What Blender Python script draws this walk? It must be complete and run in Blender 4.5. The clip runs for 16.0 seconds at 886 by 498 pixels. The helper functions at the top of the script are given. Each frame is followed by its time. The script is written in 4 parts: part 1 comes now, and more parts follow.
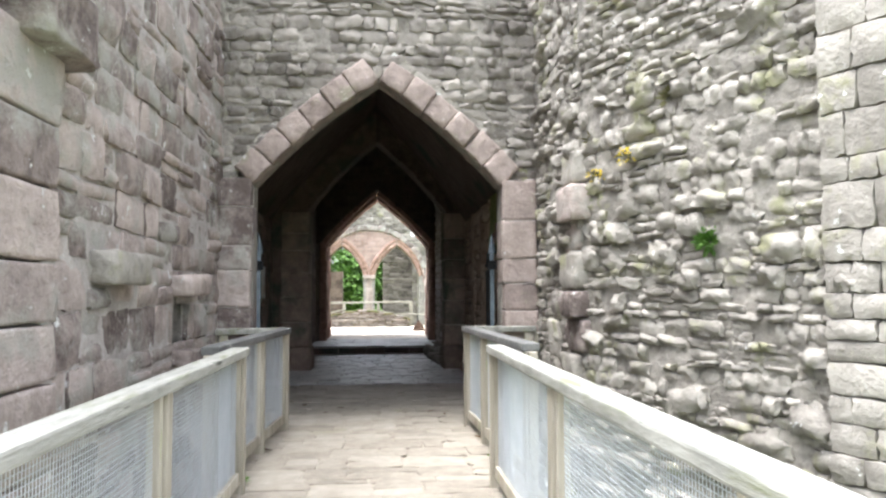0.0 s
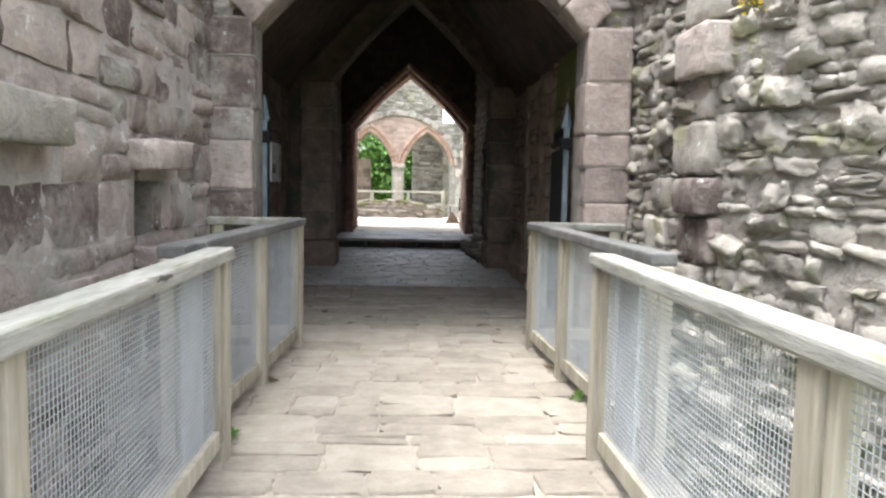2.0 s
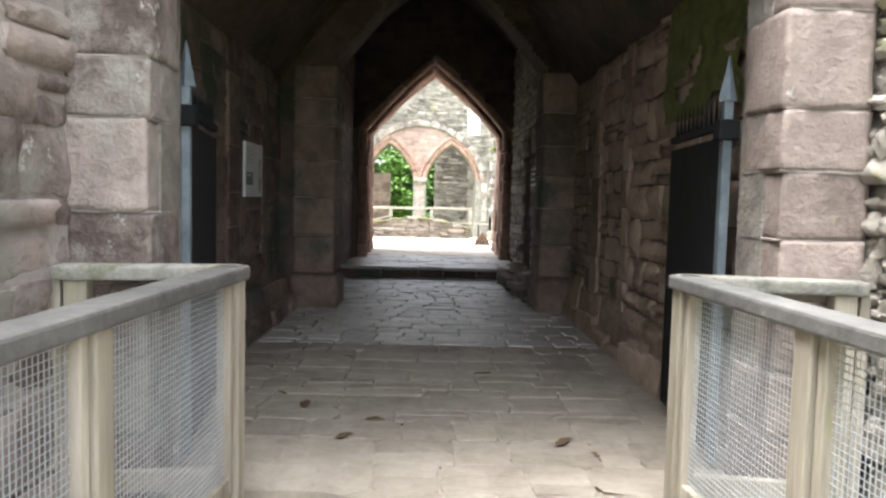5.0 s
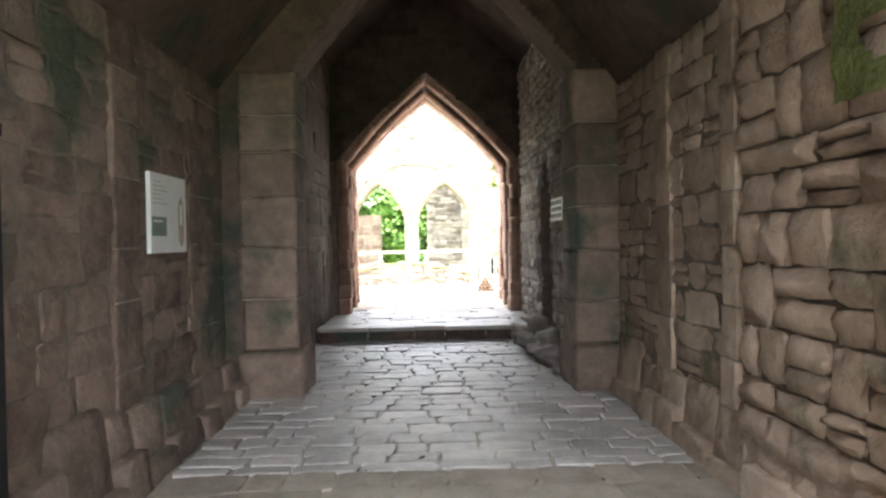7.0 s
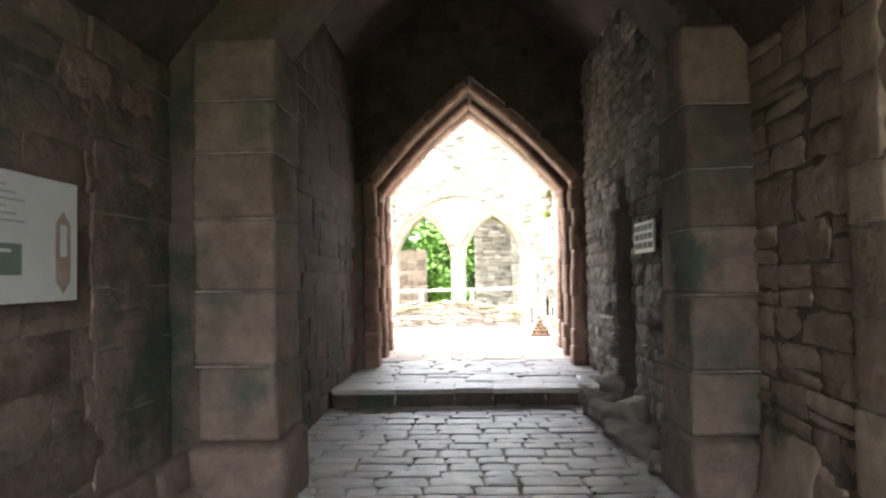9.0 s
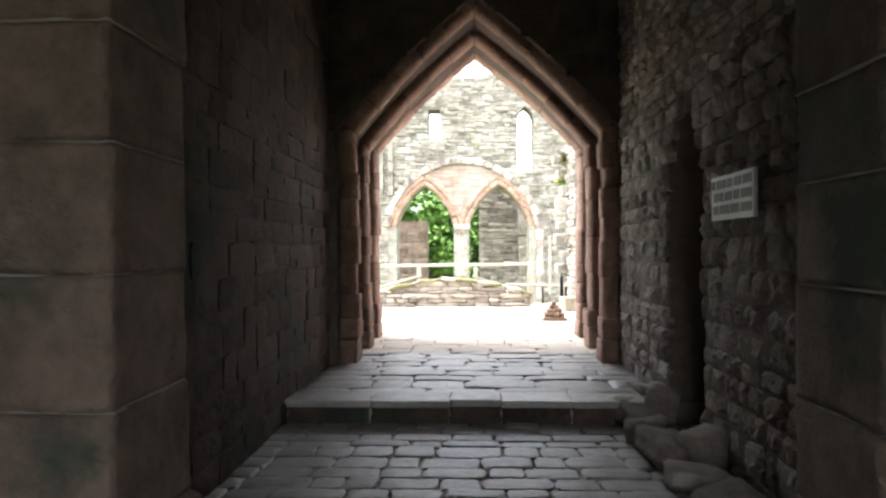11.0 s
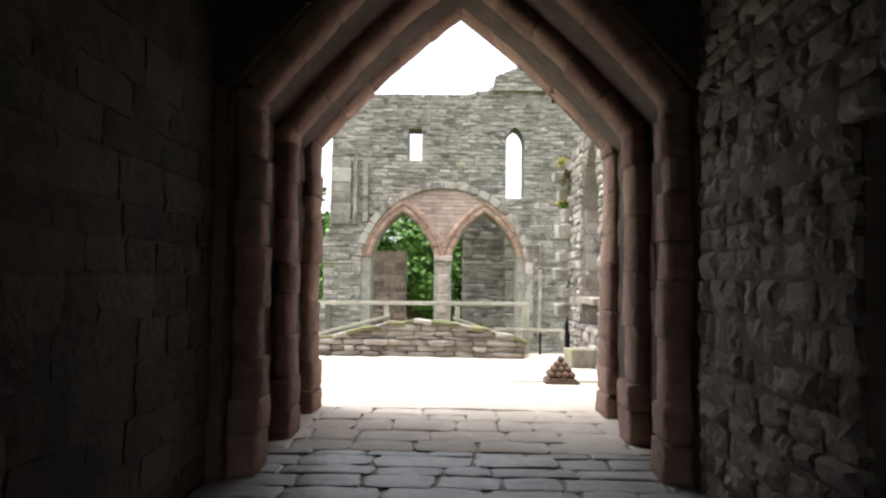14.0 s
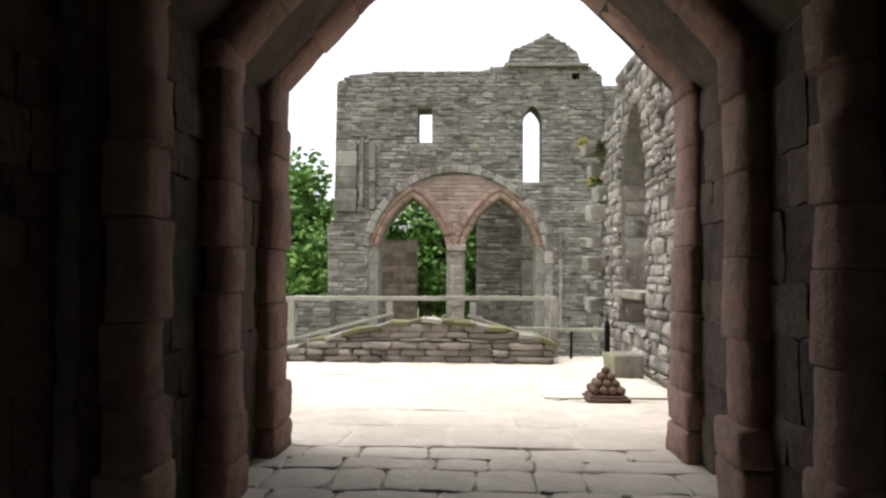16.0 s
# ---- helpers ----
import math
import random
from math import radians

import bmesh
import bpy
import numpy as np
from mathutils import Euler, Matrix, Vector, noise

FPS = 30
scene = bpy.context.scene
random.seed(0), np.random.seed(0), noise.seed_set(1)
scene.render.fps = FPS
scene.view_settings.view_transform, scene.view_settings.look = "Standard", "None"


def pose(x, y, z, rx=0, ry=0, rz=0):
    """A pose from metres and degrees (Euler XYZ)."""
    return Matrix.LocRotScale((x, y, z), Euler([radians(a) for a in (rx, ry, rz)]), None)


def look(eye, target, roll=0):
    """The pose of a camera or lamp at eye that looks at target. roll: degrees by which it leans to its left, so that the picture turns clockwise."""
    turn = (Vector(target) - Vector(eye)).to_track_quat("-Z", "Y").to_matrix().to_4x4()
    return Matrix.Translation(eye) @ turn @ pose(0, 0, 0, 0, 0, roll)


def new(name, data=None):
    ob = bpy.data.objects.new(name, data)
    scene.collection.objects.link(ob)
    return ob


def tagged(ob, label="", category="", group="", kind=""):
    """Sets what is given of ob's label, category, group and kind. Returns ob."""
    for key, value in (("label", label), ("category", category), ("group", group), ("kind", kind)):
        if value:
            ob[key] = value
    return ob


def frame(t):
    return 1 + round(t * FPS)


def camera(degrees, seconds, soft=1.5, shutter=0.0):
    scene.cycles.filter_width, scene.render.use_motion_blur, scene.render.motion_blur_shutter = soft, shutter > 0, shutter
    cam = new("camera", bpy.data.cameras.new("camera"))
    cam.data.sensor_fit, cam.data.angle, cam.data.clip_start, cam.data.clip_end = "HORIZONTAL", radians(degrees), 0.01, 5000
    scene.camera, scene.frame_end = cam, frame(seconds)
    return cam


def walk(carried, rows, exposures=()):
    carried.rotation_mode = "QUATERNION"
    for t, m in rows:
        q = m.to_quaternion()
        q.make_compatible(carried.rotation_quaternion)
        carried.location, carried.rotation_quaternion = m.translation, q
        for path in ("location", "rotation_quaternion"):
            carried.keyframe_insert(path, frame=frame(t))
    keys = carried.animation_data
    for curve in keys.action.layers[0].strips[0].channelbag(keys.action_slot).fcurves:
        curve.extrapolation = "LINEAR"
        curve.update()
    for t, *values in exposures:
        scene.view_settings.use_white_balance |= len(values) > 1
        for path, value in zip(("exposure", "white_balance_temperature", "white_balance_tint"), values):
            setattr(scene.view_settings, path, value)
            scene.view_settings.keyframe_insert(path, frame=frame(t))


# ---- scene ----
cam = camera(63.2, 16.0, soft=2.4)
METRES, EYE, TILT, LEAN, TURN = 16.0, 1.4, 0.0, 0.0, -5.1
ROWS = [
    (0.0, 0.0, 0.0, 0.0, 0.02, 3.46, 0.26),
    (0.5, -0.0058, 0.0254, -0.0029, 0.44, 0.07, -1.6),
    (1.0, -0.0097, 0.0548, -0.0013, 2.03, -2.95, -0.56),
    (1.5, -0.0155, 0.084, -0.0023, 1.64, -4.29, -0.36),
    (2.0, -0.0172, 0.1138, -0.0042, 2.17, -5.13, -1.2),
    (2.5, -0.0201, 0.1427, -0.0033, 4.96, -6.85, -0.81),
    (3.0, -0.0257, 0.1704, -0.0032, 0.42, -5.97, 0.35),
    (3.5, -0.0275, 0.1991, -0.0038, 0.91, -5.08, 0.39),
    (4.0, -0.0294, 0.2282, -0.0023, -0.54, -5.21, 1.16),
    (4.5, -0.0347, 0.257, -0.0023, -0.68, -5.17, 0.62),
    (5.0, -0.0362, 0.2878, -0.0037, 3.83, -3.96, -1.39),
    (7.5, -0.0533, 0.463, 0.0002, 3.69, 0.95, 1.84),
    (8.0, -0.0511, 0.4958, 0.0017, 9.4, 2.7, 0.82),
    (8.5, -0.0536, 0.5272, -0.0, 7.19, 2.57, 1.2),
    (11.0, -0.0661, 0.6828, 0.0005, 7.47, -0.04, 0.36),
    (11.5, -0.0713, 0.7141, 0.002, 5.87, 1.09, -0.06),
    (12.0, -0.0736, 0.7465, 0.0012, 7.2, 2.48, -1.59),
    (12.5, -0.0767, 0.7793, 0.0018, 6.61, 2.56, 0.24),
    (13.0, -0.0795, 0.8107, 0.0032, 5.78, 1.8, 0.36),
    (13.5, -0.0777, 0.8437, 0.0029, 7.42, 2.6, -1.61),
    (14.0, -0.0817, 0.8729, 0.0025, 6.09, 2.56, -0.81),
    (14.5, -0.0852, 0.9028, 0.0031, 6.69, 2.2, -0.0),
    (15.0, -0.086, 0.934, 0.0044, 8.5, 0.46, 0.19),
    (15.5, -0.0906, 0.9631, 0.0037, 5.43, 1.51, 0.47),
    (16.0, -0.0939, 0.9925, 0.0028, 7.15, 1.82, -0.37),
]

EXPOSURES = [(0.0, 2.9, 6000, 10), (2.5, 2.8, 6100, 10), (5.0, 3.3, 6250, 10), (7.5, 4.85, 6350, 10), (8.5, 4.65, 6350, 10), (11.0, 3.62, 6250, 10), (12.5, 2.98, 6150, 10), (14.0, 2.2, 6250, 10), (16.0, 1.47, 6300, 10)]
walk(cam, [(t, pose(0, 0, EYE, TILT, LEAN, TURN) @ pose(METRES * x, METRES * y, METRES * z, 90 + pitch, roll, yaw)) for t, x, y, z, yaw, pitch, roll in ROWS], EXPOSURES)

# ---- world and sun: a bright overcast day ----
SUN_UP, SUN_TURN = 75, -104
world = bpy.data.worlds.new("overcast_sky")
scene.world = world
world.use_nodes = True
wn, wl = world.node_tree.nodes, world.node_tree.links
sky = wn.new("ShaderNodeTexSky")
sky.sky_type, sky.sun_disc = "NISHITA", False
sky.sun_elevation, sky.sun_rotation = radians(SUN_UP), radians(SUN_TURN)
sky.dust_density, sky.air_density = 4.0, 1.0
grey = wn.new("ShaderNodeHueSaturation")
grey.inputs["Saturation"].default_value = 0.22
wl.new(sky.outputs[0], grey.inputs["Color"])
wl.new(grey.outputs[0], wn["Background"].inputs["Color"])
wn["Background"].inputs["Strength"].default_value = 0.15
sun_data = bpy.data.lights.new("sun", "SUN")
sun_data.energy, sun_data.angle, sun_data.color = 0.65, radians(35), (1.0, 0.96, 0.90)
sun = new("sun", sun_data)
sun.matrix_world = look((0, 0, 30), Vector((0, 0, 30)) - Vector((math.sin(radians(SUN_TURN)) * math.cos(radians(SUN_UP)), math.cos(radians(SUN_TURN)) * math.cos(radians(SUN_UP)), math.sin(radians(SUN_UP)))))

# ---- materials ----


def material(name, dark, light, rough=0.9, grain=30.0, patch=2.0, bump=0.35, vary=0.25, spots=None, spot_size=3.0, spot_cut=0.62, moss=None, moss_size=1.2, moss_cut=0.6, metal=0.0, stretch=(1, 1, 1), bed=0.0):
    """Two scales of noise between two colours, a tint for each piece, spots and moss with shapes of their own, and fine relief."""
    m = bpy.data.materials.new(name)
    m.use_nodes = True
    n, l = m.node_tree.nodes, m.node_tree.links
    b = n["Principled BSDF"]
    b.inputs["Roughness"].default_value, b.inputs["Metallic"].default_value = rough, metal
    b.inputs["Specular IOR Level"].default_value = 0.5 if rough < 0.5 else 0.25
    geo, ob = n.new("ShaderNodeNewGeometry"), n.new("ShaderNodeObjectInfo")
    place = n.new("ShaderNodeVectorMath")
    place.operation = "MULTIPLY"
    place.inputs[1].default_value = stretch
    l.new(geo.outputs["Position"], place.inputs[0])

    layer = n.new("ShaderNodeVectorMath")
    layer.operation = "MULTIPLY"
    layer.inputs[1].default_value = (0.9, 0.9, 2.0)
    l.new(geo.outputs["Position"], layer.inputs[0])

    def noise_at(scale, detail=4.0, roughness=0.6, at=None):
        t = n.new("ShaderNodeTexNoise")
        t.inputs["Scale"].default_value, t.inputs["Detail"].default_value, t.inputs["Roughness"].default_value = scale, detail, roughness
        l.new((at or place).outputs[0], t.inputs["Vector"])
        return t.outputs["Fac"]

    def maths(op, a, c):
        t = n.new("ShaderNodeMath")
        t.operation = op
        for i, v in enumerate((a, c)):
            if isinstance(v, (int, float)):
                t.inputs[i].default_value = v
            else:
                l.new(v, t.inputs[i])
        return t.outputs[0]

    def ramp(v, lo, hi):
        t = n.new("ShaderNodeMapRange")
        l.new(v, t.inputs["Value"])
        t.inputs["From Min"].default_value, t.inputs["From Max"].default_value = lo, hi
        return t.outputs["Result"]

    def mix(f, a, c):
        t = n.new("ShaderNodeMix")
        t.data_type = "RGBA"
        l.new(f, t.inputs["Factor"])
        for s, v in (("A", a), ("B", c)):
            k = [i for i in t.inputs if i.name == s and i.type == "RGBA"][0]
            if isinstance(v, tuple):
                k.default_value = (*v, 1)
            else:
                l.new(v, k)
        return [o for o in t.outputs if o.type == "RGBA"][0]

    fine, mid, big = noise_at(grain, 6.0, 0.7), noise_at(grain * 0.22, 6.0, 0.68), noise_at(patch, 4.0, 0.6)
    piece = maths("FRACT", maths("ADD", ob.outputs["Random"], geo.outputs["Random Per Island"]), 0.0)
    f = maths("ADD", maths("MULTIPLY", ramp(fine, 0.3, 0.7), 0.19), maths("MULTIPLY", ramp(mid, 0.36, 0.64), 0.44))
    f = maths("ADD", f, maths("MULTIPLY", ramp(big, 0.32, 0.68), 0.36))
    if bed:
        seam = ramp(noise_at(grain * 0.2, 5.0, 0.6, layer), 0.3, 0.7)
        f = maths("ADD", f, maths("MULTIPLY", maths("SUBTRACT", seam, 0.5), bed))
    f = maths("ADD", f, maths("MULTIPLY", maths("SUBTRACT", piece, 0.5), vary * 2.4))
    colour = mix(ramp(f, 0.0, 1.0), dark, light)
    if moss:
        colour = mix(ramp(maths("ADD", noise_at(moss_size, 5.0), maths("MULTIPLY", fine, 0.15)), moss_cut, moss_cut + 0.12), colour, moss)
    if spots:
        colour = mix(ramp(noise_at(spot_size, 5.0, 0.7), spot_cut, spot_cut + 0.06), colour, spots)
    l.new(colour, b.inputs["Base Color"])
    if bump:
        k = n.new("ShaderNodeBump")
        k.inputs["Strength"].default_value, k.inputs["Distance"].default_value = bump, 0.035
        height = maths("ADD", maths("MULTIPLY", fine, 0.35), maths("MULTIPLY", mid, 1.6))
        if bed:
            height = maths("ADD", height, maths("MULTIPLY", seam, 0.12))
        l.new(height, k.inputs["Height"])
        l.new(k.outputs["Normal"], b.inputs["Normal"])
    return m


RED = material("red_sandstone", (0.105, 0.082, 0.072), (0.41, 0.343, 0.305), vary=0.36, spots=(0.52, 0.51, 0.48), spot_size=7, spot_cut=0.62, moss=(0.29, 0.275, 0.24), moss_size=1.9, moss_cut=0.58, bed=0.03, bump=0.7)
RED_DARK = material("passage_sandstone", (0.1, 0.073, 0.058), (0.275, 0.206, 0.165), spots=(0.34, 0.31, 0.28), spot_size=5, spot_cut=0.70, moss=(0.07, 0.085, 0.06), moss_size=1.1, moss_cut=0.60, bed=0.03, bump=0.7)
GREY = material("grey_rubble_stone", (0.15, 0.133, 0.113), (0.38, 0.35, 0.305), vary=0.2, grain=22, spots=(0.62, 0.61, 0.57), spot_size=8, spot_cut=0.64, moss=(0.215, 0.207, 0.125), moss_size=2.8, moss_cut=0.62, bed=0.03, bump=0.7)
FAR = material("hall_rubble_stone", (0.10, 0.087, 0.075), (0.35, 0.315, 0.275), vary=0.26, grain=9, patch=0.6, spots=(0.55, 0.53, 0.49), spot_size=1.4, spot_cut=0.66, moss=(0.24, 0.23, 0.10), moss_size=0.8, moss_cut=0.72, bed=0.03, bump=0.7)
# Darker copy of the passage sandstone, with the passage's shade put into its colour.
SHADED_RED = material("shaded_dark_sandstone", (0.045, 0.032, 0.026), (0.15, 0.108, 0.087), spots=(0.24, 0.21, 0.19), spot_size=5, spot_cut=0.72, moss=(0.045, 0.055, 0.04), moss_size=1.1, moss_cut=0.6, bed=0.03, bump=0.7)
# Deeper shade of the inner vault and exit wall, put into the stone colour.
DEEP_SHADE = material("deep_shaded_stone", (0.035, 0.026, 0.022), (0.12, 0.09, 0.073), grain=18, patch=1.2, vary=0.12, bump=0.6, bed=0.03)
BAY_GREY = material("grey_brown_passage_rubble", (0.17, 0.142, 0.122), (0.4, 0.35, 0.305), vary=0.22, grain=24, spots=(0.46, 0.43, 0.39), spot_size=6, spot_cut=0.68, bed=0.03, bump=0.7)
MORTAR = material("lime_mortar", (0.125, 0.112, 0.095), (0.34, 0.31, 0.27), grain=26, patch=2.4, vary=0, bump=0.9, spots=(0.5, 0.48, 0.44), spot_size=9, spot_cut=0.66)
MORTAR_DARK = material("dark_mortar", (0.09, 0.072, 0.058), (0.22, 0.18, 0.15), grain=45, patch=3, vary=0)
# First bay's right side: paler stone with the entrance light put into its colour.
LIT_TAN = material("lit_tan_passage_sandstone", (0.22, 0.162, 0.12), (0.5, 0.395, 0.305), spots=(0.34, 0.31, 0.28), spot_size=5, spot_cut=0.72, moss=(0.09, 0.11, 0.06), moss_size=1.1, moss_cut=0.66, bed=0.03, bump=0.7)
JAMB = material("gate_jamb_sandstone", (0.16, 0.124, 0.107), (0.385, 0.315, 0.277), vary=0.16, spots=(0.48, 0.44, 0.41), spot_size=5, spot_cut=0.66, moss=(0.21, 0.2, 0.13), moss_size=2.5, moss_cut=0.7, bed=0.02, bump=0.65)
TRIM = material("arch_sandstone", (0.165, 0.097, 0.074), (0.4, 0.262, 0.206), vary=0.2, spots=(0.42, 0.38, 0.34), spot_size=6, spot_cut=0.70, bed=0.03, bump=0.7)
PALE_MORTAR = material("pale_pink_mortar", (0.22, 0.195, 0.175), (0.46, 0.42, 0.385), grain=45, patch=3, vary=0)
BRICK = material("red_infill_stone", (0.2, 0.135, 0.112), (0.40, 0.295, 0.255), vary=0.2, grain=9, patch=0.8)
DECK = material("worn_grey_deck_timber", (0.17, 0.152, 0.122), (0.34, 0.31, 0.255), rough=0.85, grain=18, patch=2.0, bump=0.25, vary=0.2, stretch=(0.3, 3, 1))
DEAD = material("dead_leaf", (0.05, 0.035, 0.02), (0.13, 0.085, 0.045), rough=0.8, vary=0.3, bump=0)
WOOD_DARK = material("dark_weathered_handrail", (0.06, 0.06, 0.056), (0.17, 0.165, 0.155), rough=0.85, grain=20, patch=2.5, bump=0.3, vary=0.1, spots=(0.36, 0.36, 0.33), spot_size=5, spot_cut=0.66)
SLAB = material("worn_paving_stone", (0.18, 0.155, 0.123), (0.345, 0.305, 0.25), rough=0.8, vary=0.2, grain=26, patch=1.5, moss=(0.22, 0.22, 0.12), moss_size=0.9, moss_cut=0.72)
SLAB_GREY = material("grey_paving_stone", (0.22, 0.205, 0.185), (0.46, 0.435, 0.40), rough=0.42, vary=0.2, grain=26, patch=1.5)
SAND = material("dry_sandy_joints", (0.2, 0.172, 0.135), (0.38, 0.335, 0.27), grain=60, patch=1.2, vary=0)
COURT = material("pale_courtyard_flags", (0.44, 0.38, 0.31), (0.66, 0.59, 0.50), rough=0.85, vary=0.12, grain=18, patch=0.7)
WOOD = material("weathered_timber", (0.20, 0.175, 0.13), (0.47, 0.43, 0.35), stretch=(3.5, 3.5, 0.35), rough=0.85, grain=16, patch=2.2, bump=0.25, vary=0.15, spots=(0.27, 0.29, 0.15), spot_size=4, spot_cut=0.60)
WOOD_TOP = material("lichened_handrail_timber", (0.12, 0.118, 0.1), (0.36, 0.35, 0.31), stretch=(3.5, 0.5, 3.5), rough=0.85, grain=20, patch=2.5, bump=0.3, vary=0.2, spots=(0.07, 0.07, 0.055), spot_size=5, spot_cut=0.62, moss=(0.15, 0.155, 0.095), moss_size=3.0, moss_cut=0.62)
PALE = material("pale_bleached_board", (0.32, 0.335, 0.34), (0.50, 0.52, 0.535), rough=0.8, grain=14, patch=2, bump=0.15, vary=0.1)
RAIL_PALE = material("bleached_fence_rail", (0.25, 0.235, 0.185), (0.44, 0.415, 0.345), rough=0.85, grain=16, patch=2, bump=0.2, vary=0.1)
WIRE = material("galvanised_wire", (0.36, 0.38, 0.39), (0.52, 0.54, 0.55), rough=0.5, metal=0.2, bump=0, vary=0)
IRON = material("black_painted_iron", (0.002, 0.0022, 0.0025), (0.006, 0.0065, 0.007), rough=0.9, grain=40, bump=0.15, vary=0)
STEEL_BLUE = material("worn_iron_edge", (0.05, 0.065, 0.075), (0.16, 0.19, 0.21), rough=0.55, grain=40, bump=0.15, vary=0)
RUST = material("rusty_iron", (0.055, 0.035, 0.025), (0.15, 0.095, 0.065), rough=0.8, grain=50, vary=0.2)
BOARD = material("pale_board_face", (0.60, 0.61, 0.58), (0.74, 0.75, 0.72), rough=0.5, grain=8, patch=2, bump=0, vary=0)
INK = material("dark_print", (0.05, 0.05, 0.055), (0.11, 0.11, 0.12), rough=0.6, bump=0, vary=0)
FAINT_INK = material("faint_grey_print", (0.36, 0.37, 0.36), (0.46, 0.47, 0.46), rough=0.6, bump=0, vary=0)
GREEN_INK = material("green_print_panel", (0.14, 0.19, 0.15), (0.22, 0.27, 0.22), rough=0.6, bump=0, vary=0)
BROWN_INK = material("brown_drawing", (0.30, 0.20, 0.15), (0.50, 0.42, 0.36), rough=0.6, grain=25, patch=9, bump=0, vary=0)
LEAF = material("green_leaves", (0.055, 0.115, 0.022), (0.17, 0.30, 0.065), rough=0.6, grain=4, patch=0.5, bump=0, vary=0.3)
GORSE = material("yellow_petals", (0.62, 0.44, 0.02), (0.85, 0.66, 0.05), rough=0.7, bump=0, vary=0.2)
BARK = material("bark", (0.05, 0.04, 0.03), (0.14, 0.11, 0.08), grain=12, bump=0.6)
MOSS = material("green_moss", (0.065, 0.08, 0.024), (0.19, 0.205, 0.07), grain=40, patch=4, bump=0.8, vary=0)
GRASS = material("rough_grass", (0.06, 0.085, 0.025), (0.17, 0.20, 0.07), grain=8, patch=0.3, vary=0)
TURF = material("turf_capping", (0.07, 0.072, 0.03), (0.18, 0.165, 0.08), grain=14, patch=1.5)

# ---- building helpers ----
rng = random.Random(7)


def mesh_of(name, verts, faces, mat, smooth=False):
    me = bpy.data.meshes.new(name)
    me.from_pydata([tuple(v) for v in verts], [], faces)
    me.materials.append(mat)
    if smooth:
        me.polygons.foreach_set("use_smooth", [True] * len(me.polygons))
    me.update()
    return me


def finish(bm, name, mat, smooth=False):
    bmesh.ops.recalc_face_normals(bm, faces=bm.faces[:])
    me = bpy.data.meshes.new(name)
    bm.to_mesh(me)
    bm.free()
    me.materials.append(mat)
    if smooth:
        me.polygons.foreach_set("use_smooth", [True] * len(me.polygons))
    return me


def part(name, bm, mat, parent, label="", smooth=False):
    """Links a bmesh as one mesh object under a thing or a part."""
    ob = new(name, finish(bm, name, mat, smooth))
    ob.parent = parent
    return tagged(ob, label)


def empty(name, label, category, group="", at=(0, 0, 0)):
    ob = new(name)
    ob.empty_display_size = 0.1
    ob.location = at
    return tagged(ob, label, category, group)


def add_box(bm, x0, x1, y0, y1, z0, z1, bevel=0.0, m=None):
    g = bmesh.ops.create_cube(bm, size=1.0)
    vs = g["verts"]
    for v in vs:
        v.co = Vector(((x0 + x1) / 2 + v.co.x * (x1 - x0), (y0 + y1) / 2 + v.co.y * (y1 - y0), (z0 + z1) / 2 + v.co.z * (z1 - z0)))
    if bevel:
        es = list({e for v in vs for e in v.link_edges})
        r = bmesh.ops.bevel(bm, geom=es, offset=bevel, segments=2, affect="EDGES", profile=0.6)
        vs = list({v for f in r["faces"] for v in f.verts} | {v for v in vs if v.is_valid})
    if m is not None:
        bmesh.ops.transform(bm, matrix=m, verts=vs)
    return vs


def box(*a, **k):
    bm = bmesh.new()
    add_box(bm, *a, **k)
    return bm


def beam(p, q, w, h, bevel=0.006):
    """A bar from p to q, w wide and h high."""
    p, q = Vector(p), Vector(q)
    d = q - p
    m = Matrix.Translation((p + q) / 2) @ d.to_track_quat("X", "Z").to_matrix().to_4x4()
    bm = bmesh.new()
    add_box(bm, -d.length / 2, d.length / 2, -w / 2, w / 2, -h / 2, h / 2, bevel, m)
    return bm


def prism(loops, axis, a, b):
    """A solid from closed loops of (u, z) (the first outside, the rest holes), pushed from a to b along the axis."""
    bm = bmesh.new()
    for loop in loops:
        vs = [bm.verts.new((u, a, z) if axis == "y" else (a, u, z)) for u, z in loop]
        for i in range(len(vs)):
            bm.edges.new((vs[i - 1], vs[i]))
    bmesh.ops.triangle_fill(bm, use_beauty=True, use_dissolve=False, edges=bm.edges[:])
    r = bmesh.ops.extrude_face_region(bm, geom=bm.faces[:])
    step = Vector((0, b - a, 0)) if axis == "y" else Vector((b - a, 0, 0))
    bmesh.ops.translate(bm, vec=step, verts=[v for v in r["geom"] if isinstance(v, bmesh.types.BMVert)])
    return bm


def structure(name, bm, mat, label, category="wall"):
    return tagged(new(name, finish(bm, name, mat)), label, category, "", "structure")


